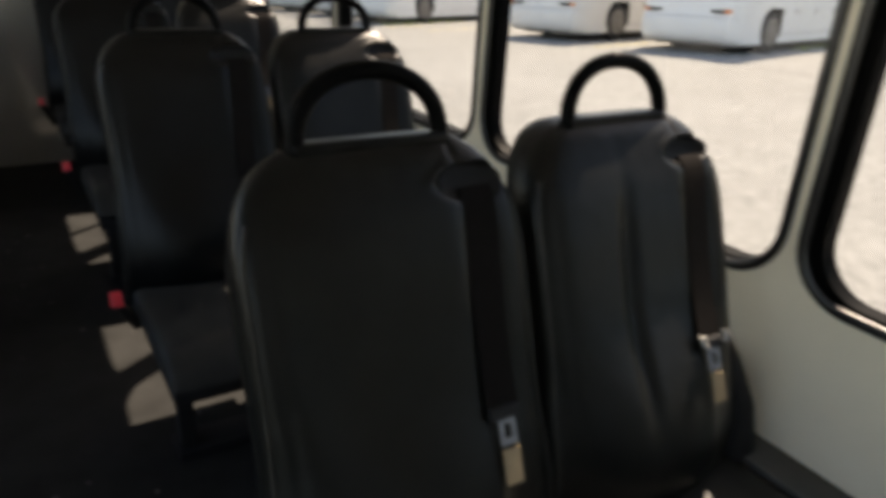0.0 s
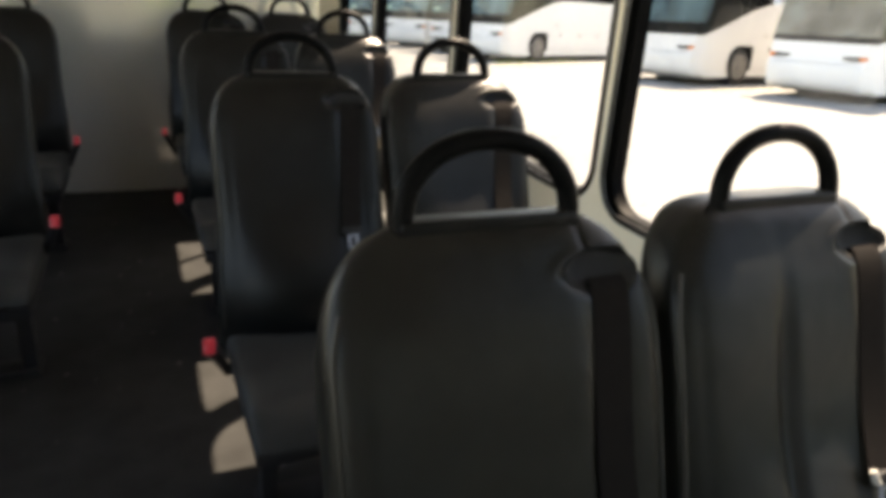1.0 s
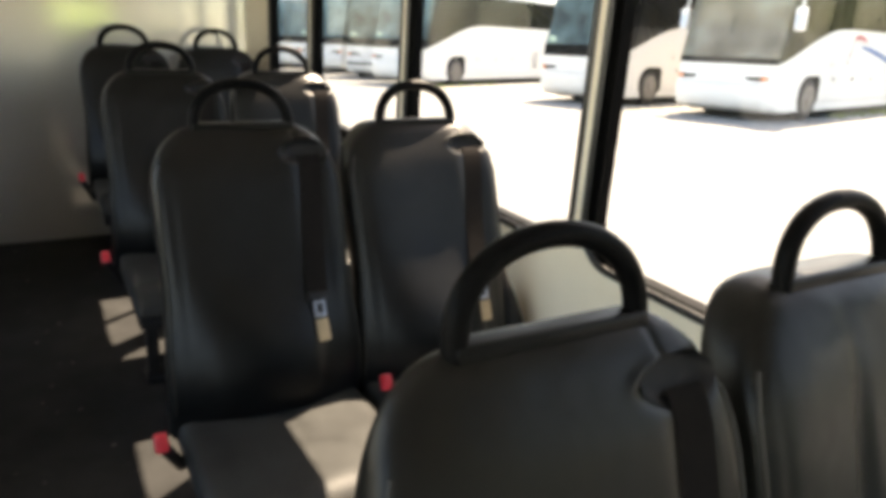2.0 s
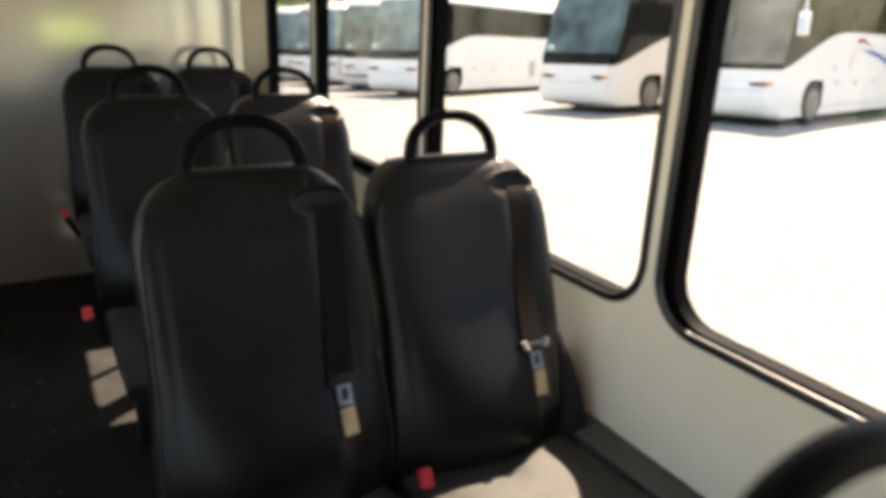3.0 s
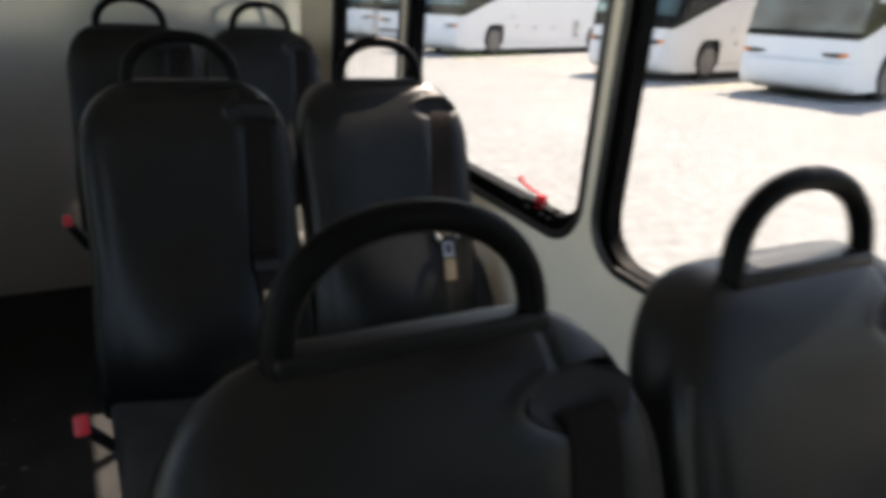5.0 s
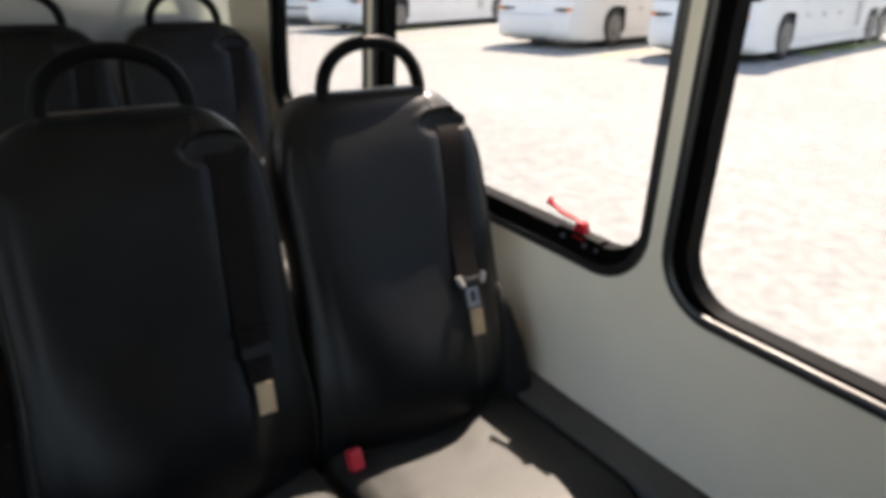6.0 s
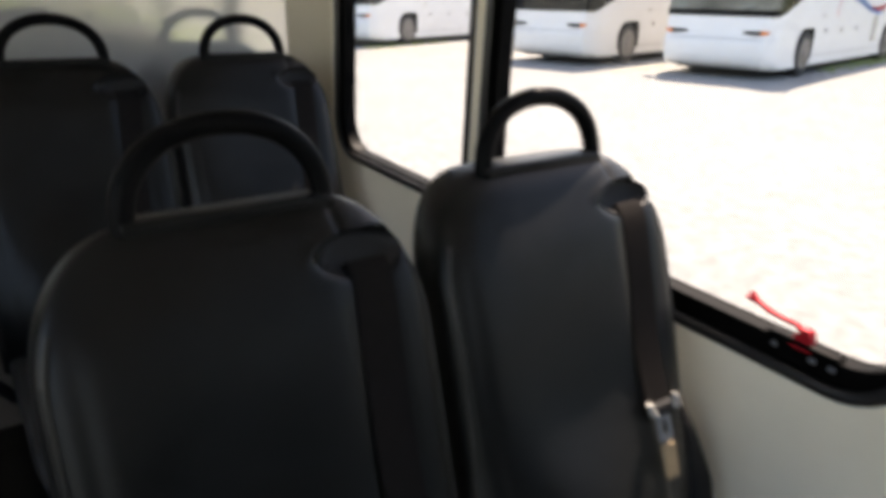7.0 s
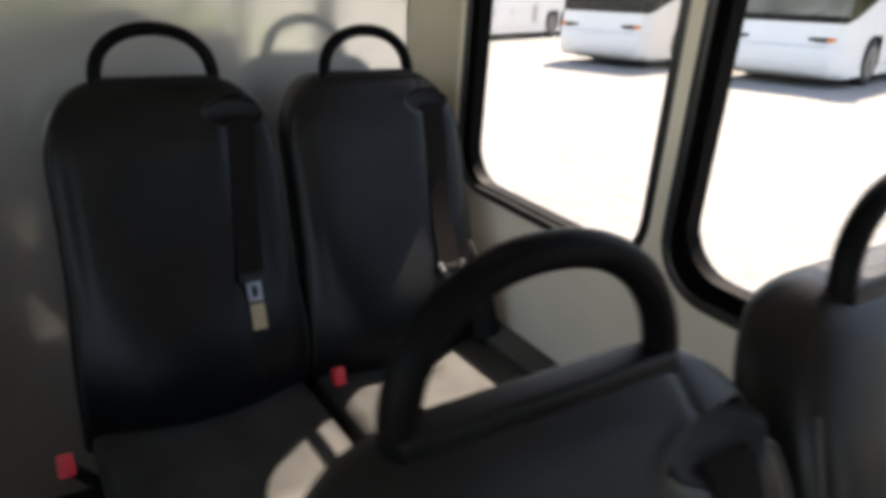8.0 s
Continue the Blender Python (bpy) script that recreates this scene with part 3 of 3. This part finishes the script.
# each pair of seats has its belts hanging a little differently
for row, aisle, window in ((0, dict(strap_x=0.120, strap_low=0.691, tilt=1, vinyl=DUSTY), dict(strap_x=0.109, strap_low=0.688, crease=0.012, vinyl=DUSTY)),
                           (1, dict(strap_x=0.113, strap_low=0.679, tilt=-4), dict(strap_x=0.104, strap_low=0.660, vinyl=WINDOWLIT)),
                           (2, dict(strap_x=0.124, strap_low=0.687, tilt=2, tongue=False), dict(strap_x=0.113, strap_low=0.700, tilt=2, vinyl=WINDOWLIT)),
                           (3, dict(strap_x=0.109, strap_low=0.688), dict(strap_x=0.110, strap_low=0.635, vinyl=WINDOWLIT))):
    seat = bus_seat(**aisle)
    seat.matrix_basis = pose(0, PITCH * row, 0)
    seat["label"] = ("dusty black vinyl bus seat beside the aisle", "black vinyl bus seat with a padded high back and grab handle", "black vinyl bus seat with its belt end turned over", "black vinyl bus seat against the rear wall")[row]
    seat = bus_seat(buckle=(-0.19, -0.27, 0.445), clip=True, deep=True, hw=0.093, hh=0.083, **window)
    seat.matrix_basis = pose(0.46, PITCH * row, 0)
    seat["label"] = "black vinyl bus seat with a creased back beside the window" if row == 0 else "black vinyl bus seat with grab handle beside the window"
far_seat = bus_seat(side=-1, buckle=(0.27, -0.335, 0.50))
far_seat["label"] = "black vinyl bus seat across the aisle"
far_seat.matrix_basis = pose(-0.93, 2.075, 0)
copy_thing(far_seat, pose(-0.93, 3.23, 0))

# emergency release of the opening window
lever = tagged(new("emergency_handle"), "red emergency release lever on the window sill", "lever")
lever.location = (WX + 0.012, 2.125, SILL + 0.052)
part("latch", boxed(-0.012, 0.018, -0.085, 0.030, 0.0, 0.009, 0.003), FRAME, lever, "flat black latch plate")
# Bright blocks for the latch bumps and the highlights along the sill.
for y in (-0.080, -0.050, 0.012):
    part("glint_bump", boxed(-0.016, -0.010, y - 0.004, y + 0.004, -0.014, -0.006, 0.002), STEEL, lever)
bm = loft([[(0.0 + a * 0.009, -0.026 + b, z) for a, b in ((-1, -h), (1, -h), (1, h), (-1, h))] for z, h in ((-0.004, 0.016), (0.010, 0.015), (0.022, 0.011), (0.030, 0.006))])
part("lever_hub", bm, LEVERRED, lever, "red hub of the lever")
part("lever_arm", tube([(0.0, -0.022, 0.022), (0.0, -0.008, 0.030), (0.0, 0.012, 0.030), (0.0, 0.034, 0.032), (0.0, 0.056, 0.039), (0.0, 0.078, 0.041)], 0.0062, 8, flat=0.7), LEVERRED, lever, "red plastic lever")
part("lever_tip", tube([(0.0, 0.058, 0.039), (0.0, 0.068, 0.046), (0.0, 0.073, 0.052)], 0.0055, 8, flat=0.7), LEVERRED, lever)

# ---- outside ----
def ground_z(y):
    """The lot is level beside the bus and falls away gently to the rear."""
    return -0.74 - 0.054 * (min(max(y, 9.6), 60.0) - 9.6)


SLOPE = math.atan(0.054)
bm = bmesh.new()
lines = [-1500.0, -60.0, 0.0, 9.6, 20.0, 40.0, 60.0, 90.0, 1500.0]
strips = [[bm.verts.new((x, y, ground_z(y))) for x in (-1500.0, -40.0, 0.0, 20.0, 60.0, 1500.0)] for y in lines]
for a, b in zip(strips, strips[1:]):
    for i in range(5):
        bm.faces.new((a[i], a[i + 1], b[i + 1], b[i]))
ground = part("ground", bm, GRAVEL, smooth=False)
tagged(ground, "pale sunlit gravel parking lot", "ground", kind="structure")


def patch(name, cx, cy, hx, hy, seed, label, mat, high=0.10, turn=0.0):
    """A low uneven patch of grass lying on the lot."""
    bm = bmesh.new()
    bmesh.ops.create_grid(bm, x_segments=14, y_segments=24, size=1)
    rl = random.Random(seed)
    ca, sa = math.cos(turn), math.sin(turn)
    for v in bm.verts:
        edge = abs(v.co.x) > 0.99 or abs(v.co.y) > 0.99
        a, b = v.co.x * hx + rl.uniform(-0.06, 0.06) * hx, v.co.y * hy + rl.uniform(-0.02, 0.02) * hy
        x, y = cx + a * ca - b * sa, cy + a * sa + b * ca
        v.co = Vector((x, y, ground_z(y) + (0.004 if edge else rl.uniform(0.015, high))))
    return tagged(part(name, bm, mat), label, "grass", kind="structure")


# Unseen grass, its colour raised so that it shows in the rear wall's reflection.
patch("lawn", 6.0, -62, 6.2, 38, 2, "unseen strip of bright green grass, added to be mirrored", GRASS)
patch("verge", 43.0, 16.0, 8.0, 26.0, 4, "dry yellow grass verge at the edge of the lot", STRAW)


def soft_min(t, k=7.0):
    return -math.log(math.exp(-k * t) + math.exp(-k)) / k


def nose(z):
    """How far the front of a coach sits back at this height."""
    return lerp_table(z, [(0.20, 0.24), (0.34, 0.05), (0.50, 0.0), (0.80, 0.0), (0.88, 0.045), (1.05, 0.06), (1.35, 0.11), (2.6, 0.42), (3.42, 0.74), (3.70, 1.10)])


def half_width(s, z):
    w = 1.3 - 0.18 * max(0, 1 - s / 0.6) ** 2.4
    if s > 11.3:
        w -= 0.12 * ((s - 11.3) / 1.1) ** 2
    if z > 3.29:
        w -= 0.30 * ((z - 3.29) / 0.45) ** 2.2
    return w


def skin(bm, s, z, sx, out):
    """A vertex on the side of the coach, a little proud of the paint."""
    return bm.verts.new((sx * (half_width(s, z) + out), s + nose(z) * max(0, 1 - s / 3.5), z))


def belt(s):
    """Lower edge of the side glass: it sweeps up from the nose."""
    return 1.30 + 0.92 * soft_min((s - 0.16) / 2.6)


def side_panel(s0, s1, low, high, sx, out, n=24, rows=7):
    bm = bmesh.new()
    cols = []
    for i in range(n + 1):
        s = s0 + (s1 - s0) * i / n
        a, b = low(s), high(s)
        cols.append([skin(bm, s, a + (b - a) * k / rows, sx, out) for k in range(rows + 1)])
    for p, q in zip(cols, cols[1:]):
        for k in range(rows):
            bm.faces.new((p[k], q[k], q[k + 1], p[k + 1]))
    bmesh.ops.solidify(bm, geom=bm.faces[:], thickness=0.004)
    return bm


def front_panel(z0, z1, wrap, out, rows=8):
    """A skin over the nose that wraps round both corners."""
    bm = bmesh.new()
    grid = []
    for i in range(rows + 1):
        z = z0 + (z1 - z0) * i / rows
        row_ = []
        for c in range(17):
            u = -1 + 2 * c / 16
            a = abs(u)
            s = 0.0 if a < 0.7 else wrap * ((a - 0.7) / 0.3) ** 1.6
            x = (half_width(0, z) + out * 0.5) * u / 0.7 if a < 0.7 else math.copysign(half_width(s, z) + out, u)
            row_.append(bm.verts.new((x, nose(z) * max(0, 1 - s / 3.5) + s - out, z)))
        grid.append(row_)
    for a, b in zip(grid, grid[1:]):
        for i in range(16):
            bm.faces.new((a[i], a[i + 1], b[i + 1], b[i]))
    bmesh.ops.solidify(bm, geom=bm.faces[:], thickness=0.004)
    return bm


def disc(sx, x, s, z, steps, n=28):
    return loft([[(sx * (x - ox), s + r * math.cos(2 * math.pi * k / n), z + r * math.sin(2 * math.pi * k / n)) for k in range(n)] for r, ox in steps])


def coach(paint, striped=False, slot=False):
    """A touring coach: front at y = 0 facing -y, standing on z = 0."""
    ob = tagged(new("coach"), "white touring coach with dark glass parked in the lot", "bus", "parked coaches")
    zs = [0.22, 0.29, 0.36, 0.44, 0.55, 0.68, 0.80, 0.84, 0.90, 1.05, 1.20, 1.40, 1.65, 1.90, 2.15, 2.4, 2.7, 3.0, 3.26, 3.42, 3.54, 3.65, 3.70, 3.73]
    ss = [0.0, 0.02, 0.06, 0.12, 0.20, 0.30, 0.42, 0.60, 1.0, 3.0, 6.0, 9.0, 11.7, 12.2, 12.4]
    rings = []
    for z in zs:
        side = [(half_width(s, z), nose(z) * max(0, 1 - s / 3.5) + s, z) for s in ss]
        rings.append(side + [(-x, y, h) for x, y, h in side[::-1]])
    part("body", loft(rings), paint, ob)
    part("windscreen", front_panel(1.30, 3.36, 0.20, 0.012, 12), BEIGESCREEN if striped else SCREEN, ob, "large raked windscreen")
    part("dash_band", front_panel(1.305, 1.44 if striped else 1.62, 0.19, 0.020, 4), BAND, ob, "dark band along the foot of the windscreen")
    part("screen_divider", tube([(0, nose(1.3) - 0.022, 1.30), (0, nose(2.2) - 0.022, 2.2), (0, nose(3.34) - 0.022, 3.34)], 0.014, 6), RUBBER, ob)
    part("visor_strip", front_panel(3.35, 3.45, 0.3, 0.013, 2), PAINT, ob)
    for z0, x0, x1 in ((1.36, -0.95, 0.05), (1.36, 0.05, 0.95)):
        part("wiper", tube([(x0, nose(z0) - 0.04, z0), ((x0 + x1) / 2, nose(z0) - 0.03, z0 + 0.06), (x1 - 0.1, nose(z0 + 0.16) - 0.03, z0 + 0.16)], 0.012, 6), RUBBER, ob)
    for x, w in ((-0.50, 0.10), (0.30, 0.07)):
        part("tow_cover", boxed(x - w, x + w, nose(0.5) - 0.008, nose(0.5) + 0.04, 0.48, 0.52, 0.008), PAINT, ob)
    if slot:
        part("grille_slot", front_panel(0.56, 0.64, 0.05, 0.012, 1), DARKGLASS, ob, "dark slot across the bumper")
    if not striped:
        part("sticker", boxed(-1.02, -0.78, nose(1.74) - 0.032, nose(1.74) - 0.026, 1.68, 1.84), STICKER, ob, "pale green paper behind the windscreen")
    for sx in (-1, 1):
        glass = part("side_glass", side_panel(0.14, 11.6, belt, lambda s: 3.28, sx, 0.008, 90), OLIVEGLASS if striped else DARKGLASS, ob, "tinted side glass sweeping down to the nose")
        for s in (0.95, 2.75, 4.5, 6.2, 7.9, 9.6, 11.0):
            part("glass_joint", side_panel(s - 0.02, s + 0.02, belt, lambda q: 3.26, sx, 0.012, 1), RUBBER, glass)
        # slim headlamp and its orange outer end
        lamp = part("headlamp", loft([[(sx * a, nose(0.97) + q + off, b) for a, b, q in ((0.60, 0.965, 0.0), (0.78, 0.925, 0.0), (1.00, 0.920, 0.0), (1.00, 1.03, 0.0), (0.64, 1.015, 0.0))] for off in (-0.012, 0.09)]), LAMP, ob, "slim dark headlamp")
        part("lamp_bulb", boxed(sx * 0.86 - 0.05, sx * 0.86 + 0.05, nose(0.97) - 0.018, nose(0.97) + 0.01, 0.945, 1.0, 0.012), DARKGLASS, lamp)
        part("indicator", loft([[(sx * a, nose(0.97) + q + off, b) for a, b, q in ((1.00, 0.920, 0.0), (1.10, 0.940, 0.0), (1.155, 0.965, 0.03), (1.155, 1.015, 0.03), (1.10, 1.03, 0.0), (1.00, 1.03, 0.0))] for off in (-0.016, 0.12)]), ORANGE, lamp, "orange indicator lens")
        if striped:
            m = part("mirror", boxed(sx * 1.44 - 0.12, sx * 1.44 + 0.12, 0.50, 0.66, 2.06, 2.58, 0.06, 3), PAINT, ob, "white mirror housing")
            part("mirror_face", boxed(sx * 1.44 - 0.085, sx * 1.44 + 0.085, 0.492, 0.502, 2.12, 2.44, 0.004), MIRRORBLUE, m, "pale blue cover of the mirror")
            part("mirror_arm", tube([(sx * 1.44, 0.58, 2.55), (sx * 1.42, 0.66, 2.85), (sx * 1.20, 0.85, 3.04)], 0.03, 8), PAINT, m)
        for s, pale in ((1.95, True), (9.25, False), (10.55, True)):
            # squared-off arch, open a little behind the wheel: black plate for its shade
            arch = []
            for dx in (0.003, -0.25):
                pts = [(s - 0.54, 0.40)]
                for cs, cz, r, a0 in ((s - 0.08, 0.60, 0.46, 180), (s + 0.44, 0.90, 0.16, 90)):
                    pts += [(cs + r * math.cos(math.radians(a0 - 90 * k / 6)), cz + r * math.sin(math.radians(a0 - 90 * k / 6))) for k in range(7)]
                pts.append((s + 0.60, 0.40))
                arch.append([(sx * (1.302 + dx), a, b) for a, b in pts])
            part("wheel_arch", loft(arch), ARCH, ob)
            wheel = part("wheel", disc(sx, 1.325, s, 0.50, ((0.33, 0.0), (0.46, 0.0), (0.50, 0.03), (0.50, 0.26), (0.33, 0.27))), TYRE, ob)
            rim = part("rim", disc(sx, 1.336, s, 0.50, ((0.34, 0.012), (0.335, 0.0), (0.30, 0.0), (0.25, 0.006), (0.13, 0.004), (0.115, -0.035), (0.06, -0.04)), 24), RIM, wheel, "pale dusty wheel rim")
            for k in range(10):
                a = 2 * math.pi * k / 10
                part("wheel_nut", boxed(sx * 1.335 - 0.012, sx * 1.335 + 0.012, s + 0.19 * math.cos(a) - 0.018, s + 0.19 * math.cos(a) + 0.018, 0.50 + 0.19 * math.sin(a) - 0.018, 0.50 + 0.19 * math.sin(a) + 0.018), LAMP, rim)
        for s in (3.35, 4.6, 5.9):
            part("latch", boxed(sx * 1.305 - 0.008, sx * 1.305 + 0.008, s - 0.045, s + 0.045, 0.93, 1.03, 0.01), LAMP, ob)
        part("skirt_line", boxed(sx * 1.302 - 0.003, sx * 1.302 + 0.003, 2.75, 8.6, 0.43, 0.445), GRIME, ob)
        part("cap", boxed(sx * 1.304 - 0.006, sx * 1.304 + 0.006, 3.02, 3.12, 1.30, 1.38, 0.012), GRIME, ob)
        # louvres ahead of the rear axle
        for k in range(7):
            part("louvre", boxed(sx * 1.305 - 0.006, sx * 1.305 + 0.006, 7.45, 7.95, 0.62 + k * 0.10, 0.66 + k * 0.10, 0.004), LAMP, ob)
            part("louvre", boxed(sx * 1.305 - 0.006, sx * 1.305 + 0.006, 11.2, 11.6, 0.62 + k * 0.10, 0.66 + k * 0.10, 0.004), LAMP, ob)
    part("bumper_seam", front_panel(0.835, 0.850, 0.5, 0.004, 1), GRIME, ob)
    part("lower_lip", front_panel(0.26, 0.285, 0.3, 0.006, 1), GRIME, ob)
    part("underside", boxed(-1.1, 1.1, 0.7, 11.9, 0.14, 0.26), RUBBER, ob)
    if striped:
        for mat, pts, lab in ((REDDECAL, [(4.12, 1.30), (4.00, 1.45), (4.08, 1.56), (4.22, 1.64), (4.24, 1.85), (4.30, 1.99), (4.55, 2.05), (4.85, 2.02), (5.25, 1.93)], "red painted hook"),
                              (BLUE, [(4.75, 1.80), (5.3, 1.76), (6.0, 1.66), (6.8, 1.50), (7.6, 1.38), (8.4, 1.36)], "blue painted curve"),
                              (REDDECAL, [(7.0, 1.52), (7.7, 1.47), (8.4, 1.52), (9.1, 1.70), (9.8, 2.02)], "red painted curve")):
            bm = bmesh.new()
            fine = []
            for (a, b), (c, d) in zip(pts, pts[1:]):
                fine += [(a + (c - a) * k / 5, b + (d - b) * k / 5) for k in range(5)]
            fine.append(pts[-1])
            prev = None
            for k, (s, z) in enumerate(fine):
                h = 0.015 + 0.055 * math.sin(math.pi * k / (len(fine) - 1)) ** 0.7
                cur = [bm.verts.new((1.306, s - h * 0.5, z - h)), bm.verts.new((1.306, s + h * 0.5, z + h))]
                if prev:
                    bm.faces.new((prev[0], cur[0], cur[1], prev[1]))
                prev = cur
            bmesh.ops.solidify(bm, geom=bm.faces[:], thickness=0.003)
            part("stripe", bm, mat, ob, lab)
    return ob


def coach_pose(x, y, deg):
    """x, y: the front corner nearer the bus; deg: the way it goes back, from +x towards +y."""
    a = math.radians(deg)
    n = Vector((-math.sin(a), math.cos(a), 0)) * 1.3
    lean = Matrix.Translation((0, y, ground_z(y))) @ Matrix.Rotation(-SLOPE if y > 9.6 else 0.0, 4, "X") @ Matrix.Translation((0, -y, 0))
    return lean @ Matrix.Translation((x + n.x, y + n.y, 0)) @ Matrix.Rotation(a - math.pi / 2, 4, "Z")


ivory_coach = coach(IVORY)
ivory_coach["label"] = "ivory white touring coach with a teal windscreen"
ivory_coach.matrix_basis = coach_pose(13.1, 14.2, 12.5)
plain_coach = coach(PAINT)
plain_coach.matrix_basis = coach_pose(11.5, 22.0, 23)
slot_coach = coach(PAINT, slot=True)
slot_coach["label"] = "white touring coach with a dark slot in its bumper"
slot_coach.matrix_basis = coach_pose(12.7, 25.9, 47)
for x, y, deg in ((12.0, 30.6, 38), (11.6, 35.2, 40), (11.0, 39.8, 40)):
    copy_thing(plain_coach, coach_pose(x, y, deg))
striped_coach = coach(PAINT, striped=True)
striped_coach["label"] = "white touring coach with red and blue stripes on its side"
striped_coach.matrix_basis = coach_pose(14.15, 10.0, 11.4)

# faded bay lines between the coaches
for x, y, deg, n in ((12.6, 12.9, 12, 2.6), (11.4, 19.2, 17, 3.0), (10.6, 20.6, 20, 2.0)):
    bm = boxed(0, n, -0.05, 0.05, 0.0, 0.004)
    line = tagged(part("bay_line", bm, YELLOW), "faded yellow bay line on the gravel", "line", "bay lines", "structure")
    line.matrix_basis = Matrix.Translation((x, y, ground_z(y) + 0.003)) @ Matrix.Rotation(-SLOPE, 4, "X") @ Matrix.Rotation(math.radians(deg), 4, "Z")

# weeds along the coaches
bm = bmesh.new()
rw = random.Random(9)
for cx, cy, deg, n, span in ((13.4, 22.7, 23, 60, 2.4), (11.6, 21.9, 23, 14, 0.8), (20.0, 11.1, 11.4, 60, 2.4), (22.6, 11.6, 11.4, 40, 2.0)):
    for _ in range(n):
        d = rw.uniform(-span, span)
        x = cx + d * math.cos(math.radians(deg)) + rw.gauss(0, 0.10)
        y = cy + d * math.sin(math.radians(deg)) + rw.gauss(0, 0.12)
        z = ground_z(y)
        for _ in range(9):
            a, h, r = rw.uniform(0, 6.28), rw.uniform(0.04, 0.16), rw.uniform(0.0, 0.09)
            bx, by = x + r * math.cos(a), y + r * math.sin(a)
            px, py = 0.008 * math.sin(a), -0.008 * math.cos(a)
            bm.faces.new([bm.verts.new(p) for p in ((bx - px, by - py, z - 0.005), (bx + px, by + py, z - 0.005), (bx + 0.4 * h * math.cos(a), by + 0.4 * h * math.sin(a), z + h))])
tagged(part("weeds", bm, WEED, smooth=False), "low green weeds growing beside the coach wheels", "weeds", kind="stuff")


# trees and shrubs behind the coaches and ahead of the bus
def leaf_cloud(clumps, rng, size, leaf, per=60, mat=None):
    bm = bmesh.new()
    for c, k in clumps:
        for _ in range(per):
            p = c + Vector((rng.gauss(0, 0.5), rng.gauss(0, 0.5), rng.gauss(0, 0.42))) * size * k
            if p.z < 0.02:
                continue
            q = Euler((rng.uniform(0, 6.28), rng.uniform(0, 6.28), 0)).to_matrix()
            s = leaf * rng.uniform(0.6, 1.4)
            bm.faces.new([bm.verts.new(p + q @ Vector(v) * s) for v in ((-1, -0.6, 0), (1, -0.5, 0.2), (1.1, 0.6, 0), (-0.9, 0.6, -0.2))])
    me = bpy.data.meshes.new("crown")
    bm.to_mesh(me)
    bm.free()
    me.materials.append(mat or LEAF)
    return new("crown", me)


def tree(h, seed):
    rng = random.Random(seed)
    ob = tagged(new("tree"), "broad green tree behind the parking lot", "tree", "trees round the lot")
    trunk = part("trunk", tube([(0, 0, -0.1), (0.1, 0.05, h * 0.25), (0.0, 0.1, h * 0.5), (0.1, 0.0, h * 0.8)], 0.22, 8), BARK, ob)
    clumps = []
    for k in range(28):
        a, r = rng.uniform(0, 6.28), rng.uniform(0, 1) ** 0.5 * h * 0.42
        cz = h * rng.uniform(0.30, 0.95)
        r *= 1.15 - abs(cz / h - 0.6)
        c = Vector((r * math.cos(a), r * math.sin(a), cz))
        clumps.append((c, rng.uniform(0.7, 1.25)))
        if k < 7:
            part("limb", tube([(0.03, 0.05, cz * 0.55), tuple(c * 0.5 + Vector((0, 0, cz * 0.35))), tuple(c)], 0.07, 6), BARK, trunk)
    leaf_cloud(clumps, rng, h * 0.125, h * 0.02).parent = ob
    return ob


def shrub(h, seed, mat=None, label="pale green roadside shrub beyond the lot"):
    rng = random.Random(seed)
    ob = tagged(new("shrub"), label, "shrub", "shrubs at the edge of the lot")
    for k in range(5):
        a = k * 1.3
        part("stem", tube([(0.1 * math.cos(a), 0.1 * math.sin(a), -0.05), (0.3 * h * math.cos(a), 0.3 * h * math.sin(a), h * 0.6)], 0.04, 6), BARK, ob)
    clumps = []
    for _ in range(34):
        a, cz = rng.uniform(0, 6.28), h * rng.uniform(0.05, 0.92)
        r = h * 0.55 * rng.uniform(0.2, 1) * (1.05 - (cz / h) ** 2 * 0.7)
        clumps.append((Vector((r * math.cos(a), r * math.sin(a), cz)), rng.uniform(0.7, 1.2)))
    leaf_cloud(clumps, rng, h * 0.2, h * 0.028, 70, mat).parent = ob
    return ob


def plant(makers, spots, rng):
    for i, (x, y) in enumerate(spots):
        m = Matrix.Translation((x, y, ground_z(y))) @ Matrix.Rotation(rng.uniform(0, 6.28), 4, "Z")
        if i < len(makers):
            makers[i].matrix_basis = m
        else:
            copy_thing(makers[i % len(makers)], m)


rng = random.Random(5)
# The last two runs are unseen trees, added to hide low sky from reflections.
plant([tree(9.0, 3), tree(11.0, 8)],
      [(50 + 3 * rng.uniform(-1, 1), y + rng.uniform(-1.5, 1.5)) for y in range(-6, 50, 6)] + [(x + rng.uniform(-1.5, 1.5), 58 + 3 * rng.uniform(-1, 1)) for x in range(0, 42, 6)] + [(x, -60 + rng.uniform(-3, 3)) for x in (-14, -8, 22, 28, 34, 40, 46)] + [(52 + rng.uniform(-2, 2), y) for y in range(-54, -8, 6)], rng)
plant([shrub(4.2, 11), shrub(5.4, 12)], [(45 + 2.0 * rng.uniform(-1, 1), y + rng.uniform(-0.8, 0.8)) for y in range(-2, 34, 4)], rng)
# Unseen shrubs added to be mirrored in the rear wall.
plant([shrub(3.7, 14, LIME, "bright green shrub ahead of the bus, only there to be mirrored")], [(x, -27 + rng.uniform(-1, 1)) for x in (0.0, 2.0)], rng)
